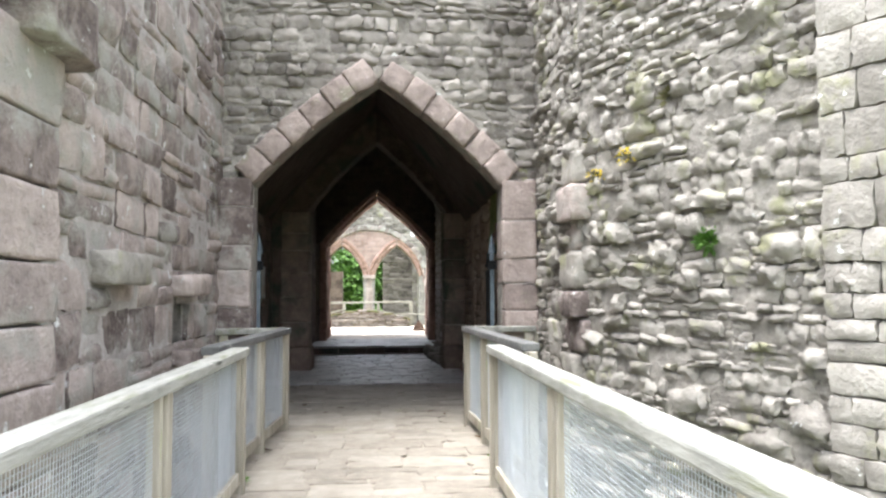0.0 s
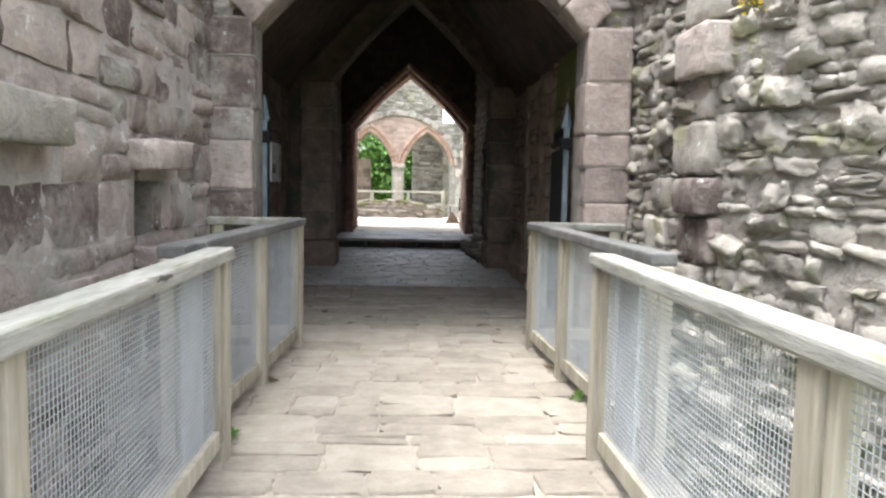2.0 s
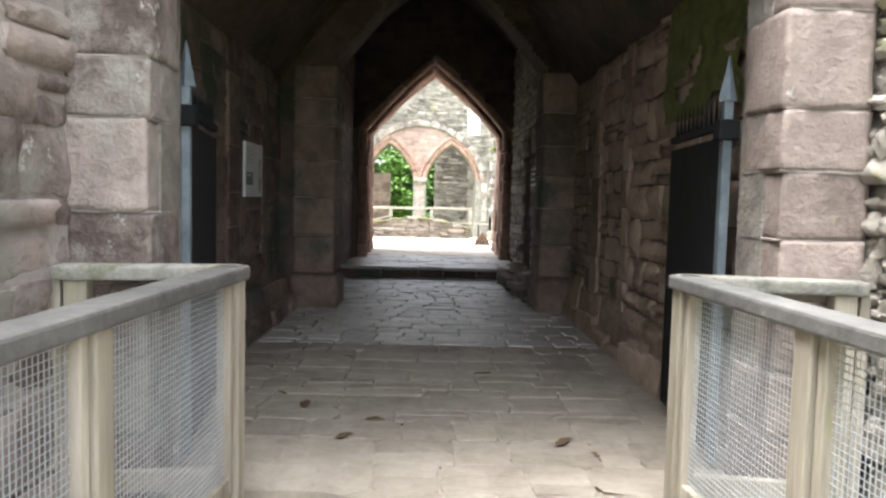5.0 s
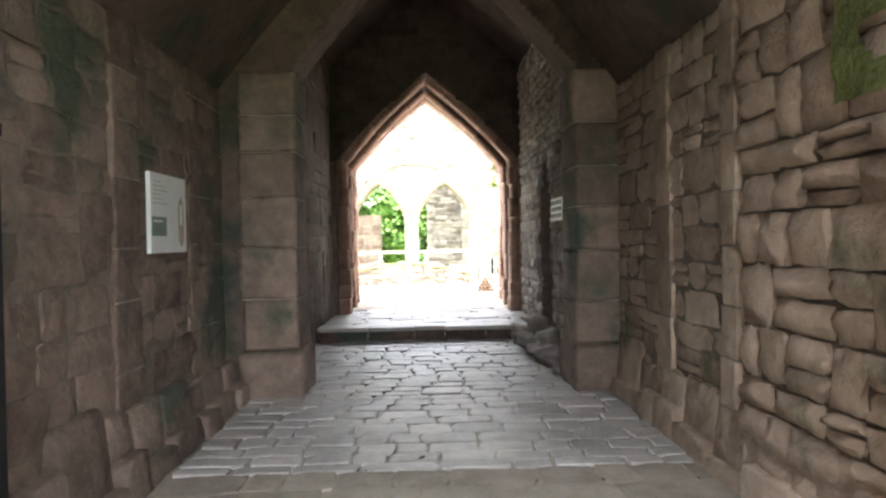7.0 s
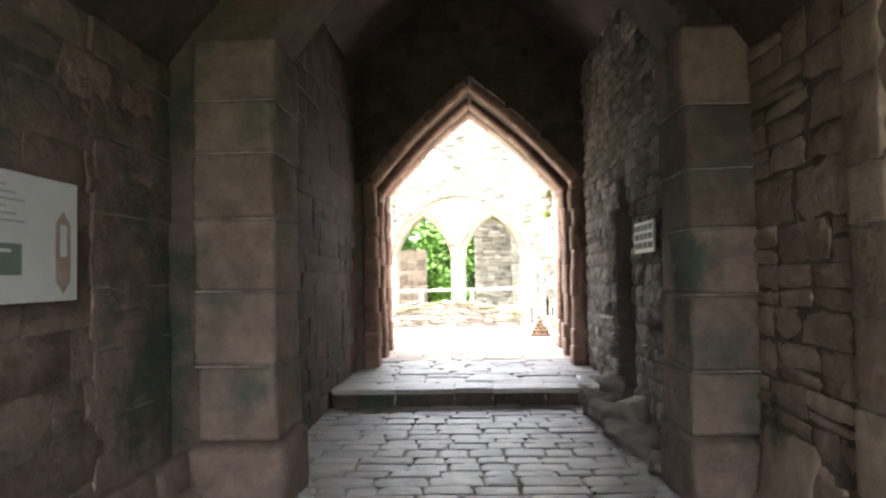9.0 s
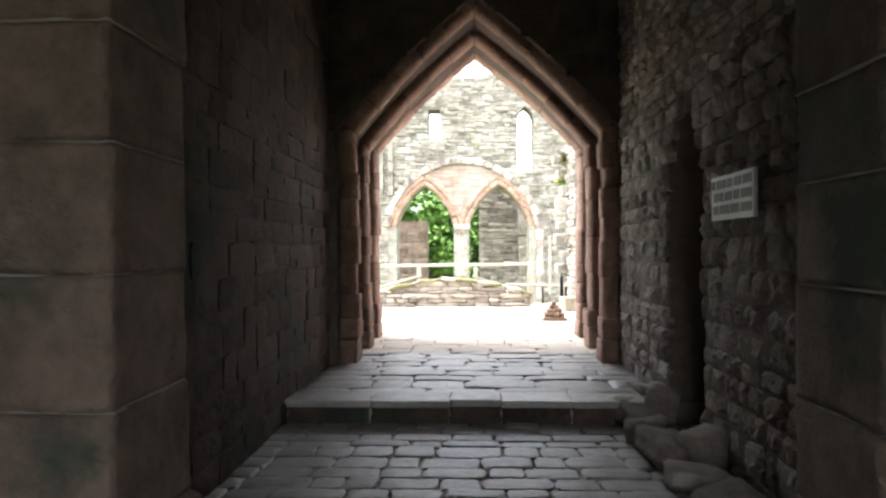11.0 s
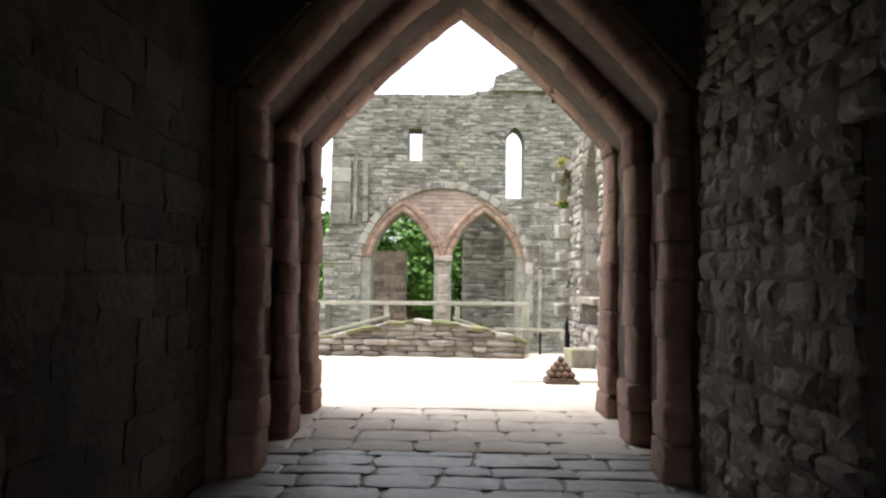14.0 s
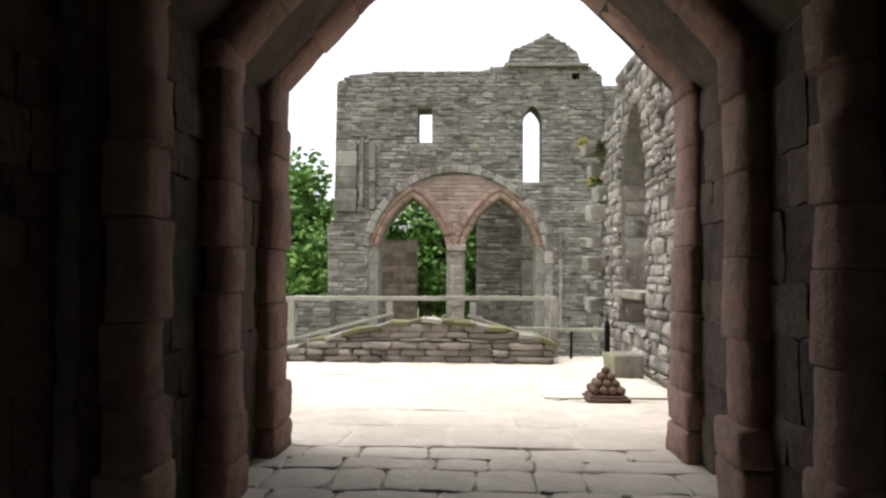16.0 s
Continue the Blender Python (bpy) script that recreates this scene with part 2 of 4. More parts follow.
def stone_shape(seed, nx, nz, round_, rough, ragged, rim=0.07):
    """A unit stone with a nearly flat, rough face along +y and worn edges; its back lies open in the mortar."""
    r = random.Random(seed)
    def marks(n):
        inner = [-0.5 + rim + (1 - 2 * rim) * i / n for i in range(n + 1)]
        return [-0.5] + inner + [0.5]
    us, vs = marks(nx), marks(nz)
    nx, nz = len(us) - 1, len(vs) - 1
    tilt_u, tilt_v = r.uniform(-rough, rough), r.uniform(-rough, rough)
    verts, faces = [], []
    for j, v in enumerate(vs):
        for i, u in enumerate(us):
            edge = i in (0, nx) or j in (0, nz)
            y = 1 - (round_ if edge else 0) + tilt_u * u + tilt_v * v + r.uniform(-rough, rough) * (0.5 if edge else 1)
            s = 1.0
            if i in (0, 1, nx - 1, nx) and j in (0, 1, nz - 1, nz):
                s = 1 - r.uniform(0.3, 1.0) * ragged * 2
            verts.append((u * s + r.uniform(-ragged, ragged) * 0.6, y, v * s + r.uniform(-ragged, ragged)))
    k = nx + 1
    for j in range(nz):
        for i in range(nx):
            faces.append((j * k + i, (j + 1) * k + i, (j + 1) * k + i + 1, j * k + i + 1))
    ring = [i for i in range(nx + 1)] + [j * k + nx for j in range(1, nz + 1)] + [nz * k + i for i in range(nx - 1, -1, -1)] + [j * k for j in range(nz - 1, 0, -1)]
    base = len(verts)
    for i in ring:
        x, y, z = verts[i]
        verts.append((x * 1.01, -0.3, z * 1.01))
    for i in range(len(ring)):
        j = (i + 1) % len(ring)
        faces.append((ring[i], ring[j], base + j, base + i))
    return verts, faces


def field_stone(seed, nx, nz, disc, ragged, crown, rough):
    """A unit rubble stone along +y: an uneven many-sided outline, a broken face and sharp arrises."""
    r = random.Random(seed)
    off = Vector((seed * 2.7, seed * 1.3, seed * 0.7))
    tilt_u, tilt_v = r.uniform(-0.3, 0.3), r.uniform(-0.35, 0.35)
    corner = [r.uniform(0.3, 1.0) for _ in range(4)]
    verts, faces = [], []
    for j in range(nz + 1):
        for i in range(nx + 1):
            u, v = i / nx * 2 - 1, j / nz * 2 - 1
            cut = disc * corner[(u > 0) + 2 * (v > 0)]
            du, dv = u * math.sqrt(1 - v * v / 2), v * math.sqrt(1 - u * u / 2)
            x, z = u + (du - u) * cut, v + (dv - v) * cut
            rim = max(abs(u), abs(v))
            p = Vector((x * 1.3, z * 1.3, 0)) + off
            x += noise.noise(p * 1.6) * ragged * rim
            z += noise.noise(p * 1.6 + Vector((0, 0, 7))) * ragged * rim
            y = 1 - crown * rim ** 5 + (tilt_u * u + tilt_v * v) * 0.5 + (noise.noise(p * 1.9 + Vector((5, 0, 0))) + 0.5 * noise.noise(p * 4.3)) * rough
            verts.append((x / 2, y, z / 2))
    k = nx + 1
    for j in range(nz):
        for i in range(nx):
            faces.append((j * k + i, (j + 1) * k + i, (j + 1) * k + i + 1, j * k + i + 1))
    ring = [i for i in range(nx + 1)] + [j * k + nx for j in range(1, nz + 1)] + [nz * k + i for i in range(nx - 1, -1, -1)] + [j * k for j in range(nz - 1, 0, -1)]
    base, n = len(verts), len(ring)
    verts += [verts[i] for i in ring]
    verts += [(verts[i][0] * 1.02, -0.4, verts[i][2] * 1.02) for i in ring]
    for i in range(n):
        j = (i + 1) % n
        faces.append((base + i, base + j, base + n + j, base + n + i))
    return verts, faces


ASHLAR = [field_stone(i, 6, 4, 0.16, 0.13, 0.28, 0.24) for i in range(16)]
RUBBLE = [field_stone(40 + i, 6, 4, 0.34, 0.34, 0.3, 0.45) for i in range(24)]
CHIP = [field_stone(200 + i, 5, 4, 0.36, 0.3, 0.4, 0.4) for i in range(20)]
LAYER = [field_stone(160 + i, 5, 2, 0.3, 0.2, 0.4, 0.35) for i in range(16)]
HEWN = [field_stone(120 + i, 5, 3, 0.2, 0.15, 0.5, 0.4) for i in range(14)]
FLAG = [stone_shape(80 + i, 3, 3, 0.22, 0.10, 0.05, 0.05) for i in range(14)]
SHARED = {}


def stone_mesh(kind, i, mat):
    key = (id(kind), i, mat.name)
    if key not in SHARED:
        SHARED[key] = mesh_of("stone", *kind[i], mat, smooth=kind is not CHIP)
    return SHARED[key]


def masonry(parent, origin, U, V, N, span, rise, course, width, depth, kind, mat, cut=None, near=None, limit=280, gap=0.014, name="stone", lean=0.0, drop=0.0, stuff=True, rest="stonework", split=0.0):
    """Courses of single stones over a plane: those in the near stretch are parts, the rest one joined part."""
    origin, U, V, N = Vector(origin), Vector(U).normalized(), Vector(V).normalized(), Vector(N).normalized()
    V = V - N * V.dot(N)
    W = U if U.cross(N).dot(V) > 0 else -U
    spots = []
    v = rise[0]
    while v < rise[1] - 0.03:
        h = min(rng.uniform(*course), rise[1] - v)
        blocked = cut(v, v + h) if cut else []
        runs = [(span[0], span[1])]
        for a, b in blocked:
            runs = [s for lo, hi in runs for s in ((lo, min(hi, a)), (max(lo, b), hi)) if s[1] - s[0] > 0.03]
        for lo, hi in runs:
            u = lo - rng.uniform(0, width[0]) * 0.5
            while u < hi - 0.02:
                w = rng.uniform(*width)
                a, b = max(lo, u), min(hi, u + w)
                if hi - b < width[0] * 0.5:
                    b = hi
                u = b if b == hi else u + w
                if b - a < 0.03 or rng.random() < drop:
                    continue
                tiers = [(0.0, 1.0)]
                if rng.random() < split and h > 0.1:
                    f = rng.uniform(0.35, 0.65)
                    tiers = [(0.0, f), (f, 1.0)]
                for lo_, hi_ in tiers:
                    c = origin + U * ((a + b) / 2) + V * (v + h * (lo_ + hi_) / 2)
                    spots.append((c, b - a - gap, h * (hi_ - lo_) - gap, rng.uniform(*depth), rng.randrange(len(kind)), rng.uniform(-lean, lean)))
        v += h
    joined_v, joined_f, base, made = [], [], 0, 0
    for c, w, h, d, i, turn in spots:
        if w < 0.02 or h < 0.02:
            continue
        q = Matrix.Rotation(turn, 3, N)
        m = Matrix((q @ W * w, N * d, q @ V * h)).transposed().to_4x4()
        m.translation = c
        if near is not None and made < limit and near(c):
            ob = new(name, stone_mesh(kind, i, mat))
            ob.matrix_basis = m
            ob.parent = parent
            made += 1
        else:
            verts, faces = kind[i]
            a = np.array(verts) @ np.array(m.to_3x3()).T + np.array(c)
            joined_v.append(a)
            joined_f += [tuple(k + base for k in f) for f in faces]
            base += len(verts)
    if joined_v:
        ob = new(rest, mesh_of(rest, np.concatenate(joined_v), joined_f, mat, smooth=kind is not CHIP))
        ob.parent = parent
        if stuff:
            tagged(ob, kind="stuff")


def arch(ax, left, right, spring, apex, n=6, bulge=0.06):
    """Points (x, z) of a steep pointed arch from the left springing over the apex to the right one."""
    def side(x0):
        out = []
        for i in range(n + 1):
            f = i / n
            x, z = x0 + (ax - x0) * f, spring + (apex - spring) * f
            s = math.sin(math.pi * f) * bulge
            out.append((x + (s if x0 > ax else -s) * 0.7, z + s * 0.7))
        return out
    a, b = side(left), side(right)
    return a + b[::-1][1:]


def arch_cut(pts, sill=-9.0, pad=0.0):
    """The stretch of each course that an arched opening takes away."""
    spring = pts[0][1]
    def cut(v0, v1):
        z = (v0 + v1) / 2
        if z < sill or z > max(p[1] for p in pts) + pad:
            return []
        if z <= spring:
            return [(pts[0][0] - pad, pts[-1][0] + pad)]
        xs = []
        for (x0, z0), (x1, z1) in zip(pts, pts[1:]):
            if (z0 - z) * (z1 - z) <= 0 and z0 != z1:
                xs.append(x0 + (x1 - x0) * (z - z0) / (z1 - z0))
        return [(min(xs) - pad, max(xs) + pad)] if len(xs) > 1 else []
    return cut


def block_shape(seed, wear=0.02, rough=0.014):
    """A closed dressed stone with flat, slightly uneven faces and worn edges."""
    r = random.Random(seed)
    marks = (-0.5, -0.43, -0.15, 0.15, 0.43, 0.5)
    bm = bmesh.new()
    seen = {}
    off = Vector((seed * 3.1, seed * 1.7, 0))
    def vert(p):
        key = tuple(round(c, 3) for c in p)
        if key not in seen:
            q = Vector(p)
            out = sum(abs(c) > 0.49 for c in q)
            q *= 1 - (0, 0, wear * 0.55, wear)[out]
            q += Vector((noise.noise(q * 2.5 + off), noise.noise(q * 2.5 + off + Vector((9, 0, 0))), noise.noise(q * 2.5 + off + Vector((0, 9, 0))))) * rough * 2
            q += Vector((r.uniform(-1, 1), r.uniform(-1, 1), r.uniform(-1, 1))) * rough * 0.5
            seen[key] = bm.verts.new(q)
        return seen[key]
    for axis in range(3):
        for side in (-0.5, 0.5):
            for i in range(5):
                for j in range(5):
                    quad = []
                    for u, v in ((marks[i], marks[j]), (marks[i + 1], marks[j]), (marks[i + 1], marks[j + 1]), (marks[i], marks[j + 1])):
                        p = [u, v]
                        p.insert(axis, side)
                        quad.append(vert(p))
                    bm.faces.new(quad)
    bmesh.ops.recalc_face_normals(bm, faces=bm.faces[:])
    bm.verts.index_update()
    out = [tuple(v.co) for v in bm.verts], [tuple(v.index for v in f.verts) for f in bm.faces]
    bm.free()
    return out


def roll_shape(seed, cut=0.2, worn=0.06):
    """A length of worn moulding: a squared section with broad chamfers, eroded along its run, with close joints."""
    r = random.Random(seed)
    verts, faces = [], []
    rings = (-0.5, -0.47, -0.3, -0.1, 0.1, 0.3, 0.47, 0.5)
    q = 0.5 - cut
    section = [(-0.5, -q), (-q, -0.5), (0, -0.47), (q, -0.5), (0.5, -q), (0.47, 0), (0.5, q), (q, 0.5), (0, 0.47), (-q, 0.5), (-0.5, q), (-0.47, 0)]
    n = len(section)
    off = Vector((seed * 4.1, seed * 0.9, 0))
    scale = 1 + r.uniform(-worn, worn)
    for j, x in enumerate(rings):
        end = 0.95 if j in (0, len(rings) - 1) else 1.0
        for a, b in section:
            k = end * scale * (1 + noise.noise(Vector((x * 2.5, a * 2, b * 2)) + off) * worn * 1.6 + r.uniform(-0.4, 0.4) * worn)
            verts.append((x, a * k, b * k))
    for j in range(len(rings) - 1):
        for i in range(n):
            faces.append((j * n + i, j * n + (i + 1) % n, (j + 1) * n + (i + 1) % n, (j + 1) * n + i))
    faces += [tuple(range(n - 1, -1, -1)), tuple(range(len(verts) - n, len(verts)))]
    return verts, faces


BLOCK = [block_shape(i) for i in range(8)]
COBBLE = [block_shape(90 + i, 0.21, 0.03) for i in range(8)]
BOULDER = [block_shape(60 + i, 0.10, 0.022) for i in range(8)]
ROLL = [roll_shape(20 + i) for i in range(12)]
WORN = [block_shape(140 + i, 0.06, 0.035) for i in range(8)]


def block(parent, kind, mat, centre, along, across, size, name="stone"):
    """One dressed stone: its length runs along, its width across, its depth square to both."""
    X, Z = Vector(along).normalized(), Vector(across).normalized()
    Y = Z.cross(X)
    m = Matrix((X * size[0], Y * size[1], Z * size[2])).transposed().to_4x4()
    m.translation = Vector(centre)
    ob = new(name, stone_mesh(kind, rng.randrange(len(kind)), mat))
    ob.matrix_basis = m
    ob.parent = parent


def voussoirs(parent, pts, y, thick, deep, mat, kind=BLOCK, length=0.42, name="voussoir"):
    """A ring of wedge stones outside the arch line pts, centred at depth y."""
    apex = max(range(len(pts)), key=lambda i: pts[i][1])
    for run in (pts[:apex + 1], pts[apex:][::-1]):
        total = sum((Vector(b) - Vector(a)).length for a, b in zip(run, run[1:]))
        count = max(3, round(total / length))
        def at(s):
            for a, b in zip(run, run[1:]):
                d = (Vector(b) - Vector(a)).length
                if s <= d + 1e-6:
                    return Vector(a).lerp(Vector(b), s / d)
                s -= d
            return Vector(run[-1])
        side = -1 if run[0][0] < run[-1][0] else 1
        for i in range(count):
            p, q = at(total * i / count), at(total * (i + 1) / count)
            d = (q - p).normalized()
            n = Vector((d.y * (1 if side > 0 else -1), -d.x * (1 if side > 0 else -1)))
            if n.y < 0:
                n = -n
            t = thick * rng.uniform(0.94, 1.07)
            c = (p + q) / 2 + n * t / 2
            block(parent, kind, mat, (c.x, y + rng.uniform(-0.012, 0.012), c.y), (d.x, 0, d.y), (n.x, 0, n.y), ((q - p).length - 0.004, deep, t), name)


def jamb(parent, x, y, z0, z1, wide, deep, mat, kind=BLOCK, course=(0.3, 0.48), name="jamb_stone", bed=None):
    """A stack of dressed stones; bed gives the mortar that shows in its joints."""
    z = z0
    while z < z1 - 0.05:
        h = min(rng.uniform(*course), z1 - z)
        if z1 - z - h < 0.12:
            h = z1 - z
        wob = 0.022 if kind is ROLL else 0.01
        block(parent, kind, mat, (x + rng.uniform(-wob, wob), y + rng.uniform(-0.012, 0.012), z + h / 2), (0, 0, 1), (1, 0, 0), (h - 0.004, deep * rng.uniform(0.98, 1.03), wide * rng.uniform(0.98, 1.03)), name)
        z += h
        if bed and z < z1 - 0.05:
            block(parent, BLOCK, bed, (x, y, z), (0, 0, 1), (1, 0, 0), (0.011, deep * 0.992, wide * 0.992), "mortar_joint")


def lumpy(parent, origin, U, V, N, span, rise, mat, amp, step=0.06, base=0.0, keep=None, name="rough_mortar"):
    """A hand-laid mortar face: a sheet of low lumps and hollows between the stones, standing base off the wall."""
    origin, U, V, N = Vector(origin), Vector(U).normalized(), Vector(V).normalized(), Vector(N).normalized()
    nu, nv = max(1, round((span[1] - span[0]) / step)), max(1, round((rise[1] - rise[0]) / step))
    verts, faces = [], []
    for j in range(nv + 1):
        for i in range(nu + 1):
            p = origin + U * (span[0] + (span[1] - span[0]) * i / nu) + V * (rise[0] + (rise[1] - rise[0]) * j / nv)
            d = noise.noise(p * 2.3) * 0.5 + noise.noise(p * 5.5) * 0.6 + noise.noise(p * 14) * 0.35 + noise.noise(p * 31) * 0.18
            verts.append(p + N * (base + amp * max(-0.9, d)))
    for j in range(nv):
        for i in range(nu):
            if keep:
                u, v = span[0] + (span[1] - span[0]) * (i + 0.5) / nu, rise[0] + (rise[1] - rise[0]) * (j + 0.5) / nv
                if not keep(u, v):
                    continue
            k = j * (nu + 1) + i
            faces.append((k, k + 1, k + nu + 2, k + nu + 1))
    ob = new(name, mesh_of(name, verts, faces, mat, smooth=True))
    ob.parent = parent

# ---- ground ----


def ground_height(x, y):
    ditch = 1 / (1 + math.exp(min(60, -(6.5 - y) * 1.6)))
    return -2.2 - 0.8 * ditch + 0.25 * noise.noise((x * 0.3, y * 0.3, 0)) * (1 if abs(x) + abs(y) < 80 else 0)


def build_ground():
    steps = [i / 60 for i in range(-60, 61)]
    line = [math.copysign(abs(s) ** 2.6 * 900 + abs(s) * 25, s) for s in steps]
    verts = [(x, y + 12, ground_height(x, y + 12)) for y in line for x in line]
    k = len(line)
    faces = [(j * k + i, j * k + i + 1, (j + 1) * k + i + 1, (j + 1) * k + i) for j in range(k - 1) for i in range(k - 1)]
    tagged(new("ground", mesh_of("ground", verts, faces, GRASS, True)), "rough grassy ground round the ruin", "ground", "", "structure")


build_ground()

def inside(loop, x, z):
    hit = False
    for (x0, z0), (x1, z1) in zip(loop, loop[1:] + loop[:1]):
        if (z0 > z) != (z1 > z) and x < x0 + (x1 - x0) * (z - z0) / (z1 - z0):
            hit = not hit
    return hit


# ---- gatehouse: walls, vaults and arches ----
TOP, OUT, LOW = 6.4, 4.6, -3.2
GATE = arch(0.0, -1.34, 1.34, 2.56, 3.72)
BAY_A = arch(-0.07, -1.97, 1.62, 2.72, 4.75)
RIB = arch(-0.05, -1.32, 1.26, 2.9, 4.25)
BAY_B = arch(-0.08, -1.62, 1.48, 4.15, 5.42)
REVEAL = arch(-0.05, -1.52, 1.47, 2.66, 4.08)
EXIT0, EXIT1 = 18.55, 21.2
STEP_Y, STEP = 16.75, 0.19


def portal(tag, y0, y1, pts, mat, left_out=-OUT, right_out=OUT, vault=None):
    """Two side walls and the vault over them."""
    spring = pts[0][1]
    left = structure("wall_%s_left" % tag, box(left_out, pts[0][0], y0, y1, LOW, spring), mat, "thick red sandstone side wall of the gate passage")
    right = structure("wall_%s_right" % tag, box(pts[-1][0], right_out, y0, y1, LOW, spring), mat, "thick red sandstone side wall of the gate passage")
    loop = [(left_out, spring)] + pts + [(right_out, spring), (right_out, TOP), (left_out, TOP)]
    roof = structure("ceiling_%s" % tag, prism([loop], "y", y0, y1), vault or (mat if mat in (MORTAR, SHADED_RED) else DEEP_SHADE), "dark pointed stone vault over the passage", "ceiling")
    return left, right, roof


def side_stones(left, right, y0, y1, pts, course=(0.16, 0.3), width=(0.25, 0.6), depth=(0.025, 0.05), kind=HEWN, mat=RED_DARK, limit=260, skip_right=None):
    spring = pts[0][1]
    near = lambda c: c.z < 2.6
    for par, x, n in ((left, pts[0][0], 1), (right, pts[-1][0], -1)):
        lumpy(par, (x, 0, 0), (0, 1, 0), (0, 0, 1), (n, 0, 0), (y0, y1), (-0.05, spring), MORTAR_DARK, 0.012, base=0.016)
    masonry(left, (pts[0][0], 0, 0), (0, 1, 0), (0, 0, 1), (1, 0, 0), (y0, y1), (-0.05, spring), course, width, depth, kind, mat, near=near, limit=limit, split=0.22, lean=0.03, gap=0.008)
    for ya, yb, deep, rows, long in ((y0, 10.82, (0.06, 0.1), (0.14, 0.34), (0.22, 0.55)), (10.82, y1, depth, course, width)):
        masonry(right, (pts[-1][0], 0, 0), (0, 1, 0), (0, 0, 1), (-1, 0, 0), (ya, yb), (-0.05, spring), rows, long, deep, kind, LIT_TAN, cut=skip_right, near=near, limit=150, split=0.35, lean=0.05, gap=0.012)


def front_faces(name_parent, pts, y, x0, x1, z0, z1, N, mat, kind, course, width, depth, pad, near, limit=260, lean=0.0, sill=-9):
    masonry(name_parent, (0, y, 0), (1, 0, 0), (0, 0, 1), N, (x0, x1), (z0, z1), course, width, depth, kind, mat, cut=arch_cut(pts, sill, pad), near=near, limit=limit, lean=lean)


# outer arch of the gate
gl, gr, gt = portal("gate", 7.85, 8.1, GATE, MORTAR)
front_faces(gt, GATE, 7.85, -1.75, 2.4, 2.56, 6.2, (0, -1, 0), FAR, RUBBLE, (0.07, 0.17), (0.1, 0.32), (0.04, 0.085), 0.2, lambda c: c.z < 4.9, 280, 0.2)
voussoirs(gt, GATE, 7.915, 0.27, 0.34, JAMB, kind=WORN, length=0.3)
voussoirs(gt, arch(0.0, -1.6, 1.6, 2.6, 4.0), 7.955, 0.13, 0.3, GREY, length=0.4)
lumpy(gt, (0, 7.85, 0), (1, 0, 0), (0, 0, 1), (0, -1, 0), (-1.75, 2.4), (2.5, 6.3), MORTAR, 0.05, base=0.03, keep=lambda u, v: not (v < 2.75 and abs(u) < 1.5) and not inside(GATE, u * 0.88, v - 0.12))
jamb(gl, -1.52, 7.88, -0.3, 2.62, 0.36, 0.34, RED, course=(0.22, 0.42), bed=PALE_MORTAR)
jamb(gr, 1.53, 7.88, -0.3, 2.62, 0.38, 0.38, JAMB, course=(0.26, 0.44), bed=PALE_MORTAR)

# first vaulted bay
al, ar, at_ = portal("bay", 8.1, 13.37, BAY_A, MORTAR_DARK, vault=SHADED_RED)
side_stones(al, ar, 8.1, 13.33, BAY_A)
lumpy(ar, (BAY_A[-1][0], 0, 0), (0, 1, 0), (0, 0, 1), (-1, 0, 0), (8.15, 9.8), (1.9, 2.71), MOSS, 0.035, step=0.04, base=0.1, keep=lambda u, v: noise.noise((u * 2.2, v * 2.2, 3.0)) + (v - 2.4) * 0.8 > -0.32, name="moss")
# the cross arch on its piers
rl, rr, rt = portal("cross_arch", 13.37, 13.95, RIB, SHADED_RED)
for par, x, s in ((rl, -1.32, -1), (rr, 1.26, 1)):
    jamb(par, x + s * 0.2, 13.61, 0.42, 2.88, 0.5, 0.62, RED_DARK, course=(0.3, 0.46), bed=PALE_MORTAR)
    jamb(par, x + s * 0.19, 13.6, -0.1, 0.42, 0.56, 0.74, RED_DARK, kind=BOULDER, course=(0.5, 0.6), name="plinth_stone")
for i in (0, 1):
    lumpy(rt, (0, 13.37, 0), (1, 0, 0), (0, 0, 1), (0, -1, 0), ((-1.9, -0.05), (-0.05, 1.6))[i], (2.72, 4.7), SHADED_RED, 0.012, step=0.05, base=0.012, keep=lambda u, v: inside(BAY_A, u, v) and not inside(RIB, u, v) and not (v < 2.92 and -1.3 < u < 1.24), name="arch_face")
# second bay, taller, with a dark doorway in its right wall
DOOR0, DOOR1 = 15.87, 16.78
bl, br, bt = portal("inner_bay", 13.95, EXIT0, BAY_B, MORTAR_DARK, right_out=BAY_B[-1][0] + 0.01)
spring_b = BAY_B[0][1]
xr = BAY_B[-1][0]
br2 = structure("wall_door_side", prism([[(13.95, LOW), (DOOR0, LOW), (DOOR0, 2.0), ((DOOR0 + DOOR1) / 2, 2.55), (DOOR1, 2.0), (DOOR1, LOW), (EXIT0, LOW), (EXIT0, TOP), (13.95, TOP)]], "x", xr + 0.01, OUT), MORTAR_DARK, "red sandstone passage wall with a narrow pointed doorway")
br.data.clear_geometry()
bpy.data.objects.remove(br)
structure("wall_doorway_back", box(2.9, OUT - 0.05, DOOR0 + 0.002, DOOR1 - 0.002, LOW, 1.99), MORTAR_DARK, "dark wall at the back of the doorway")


def door_cut(v0, v1):
    z = (v0 + v1) / 2
    if z > 2.55:
        return []
    s = 0 if z < 2.0 else (z - 2.0) / 0.55 * (DOOR1 - DOOR0) / 2
    return [(DOOR0 + s, DOOR1 - s)]


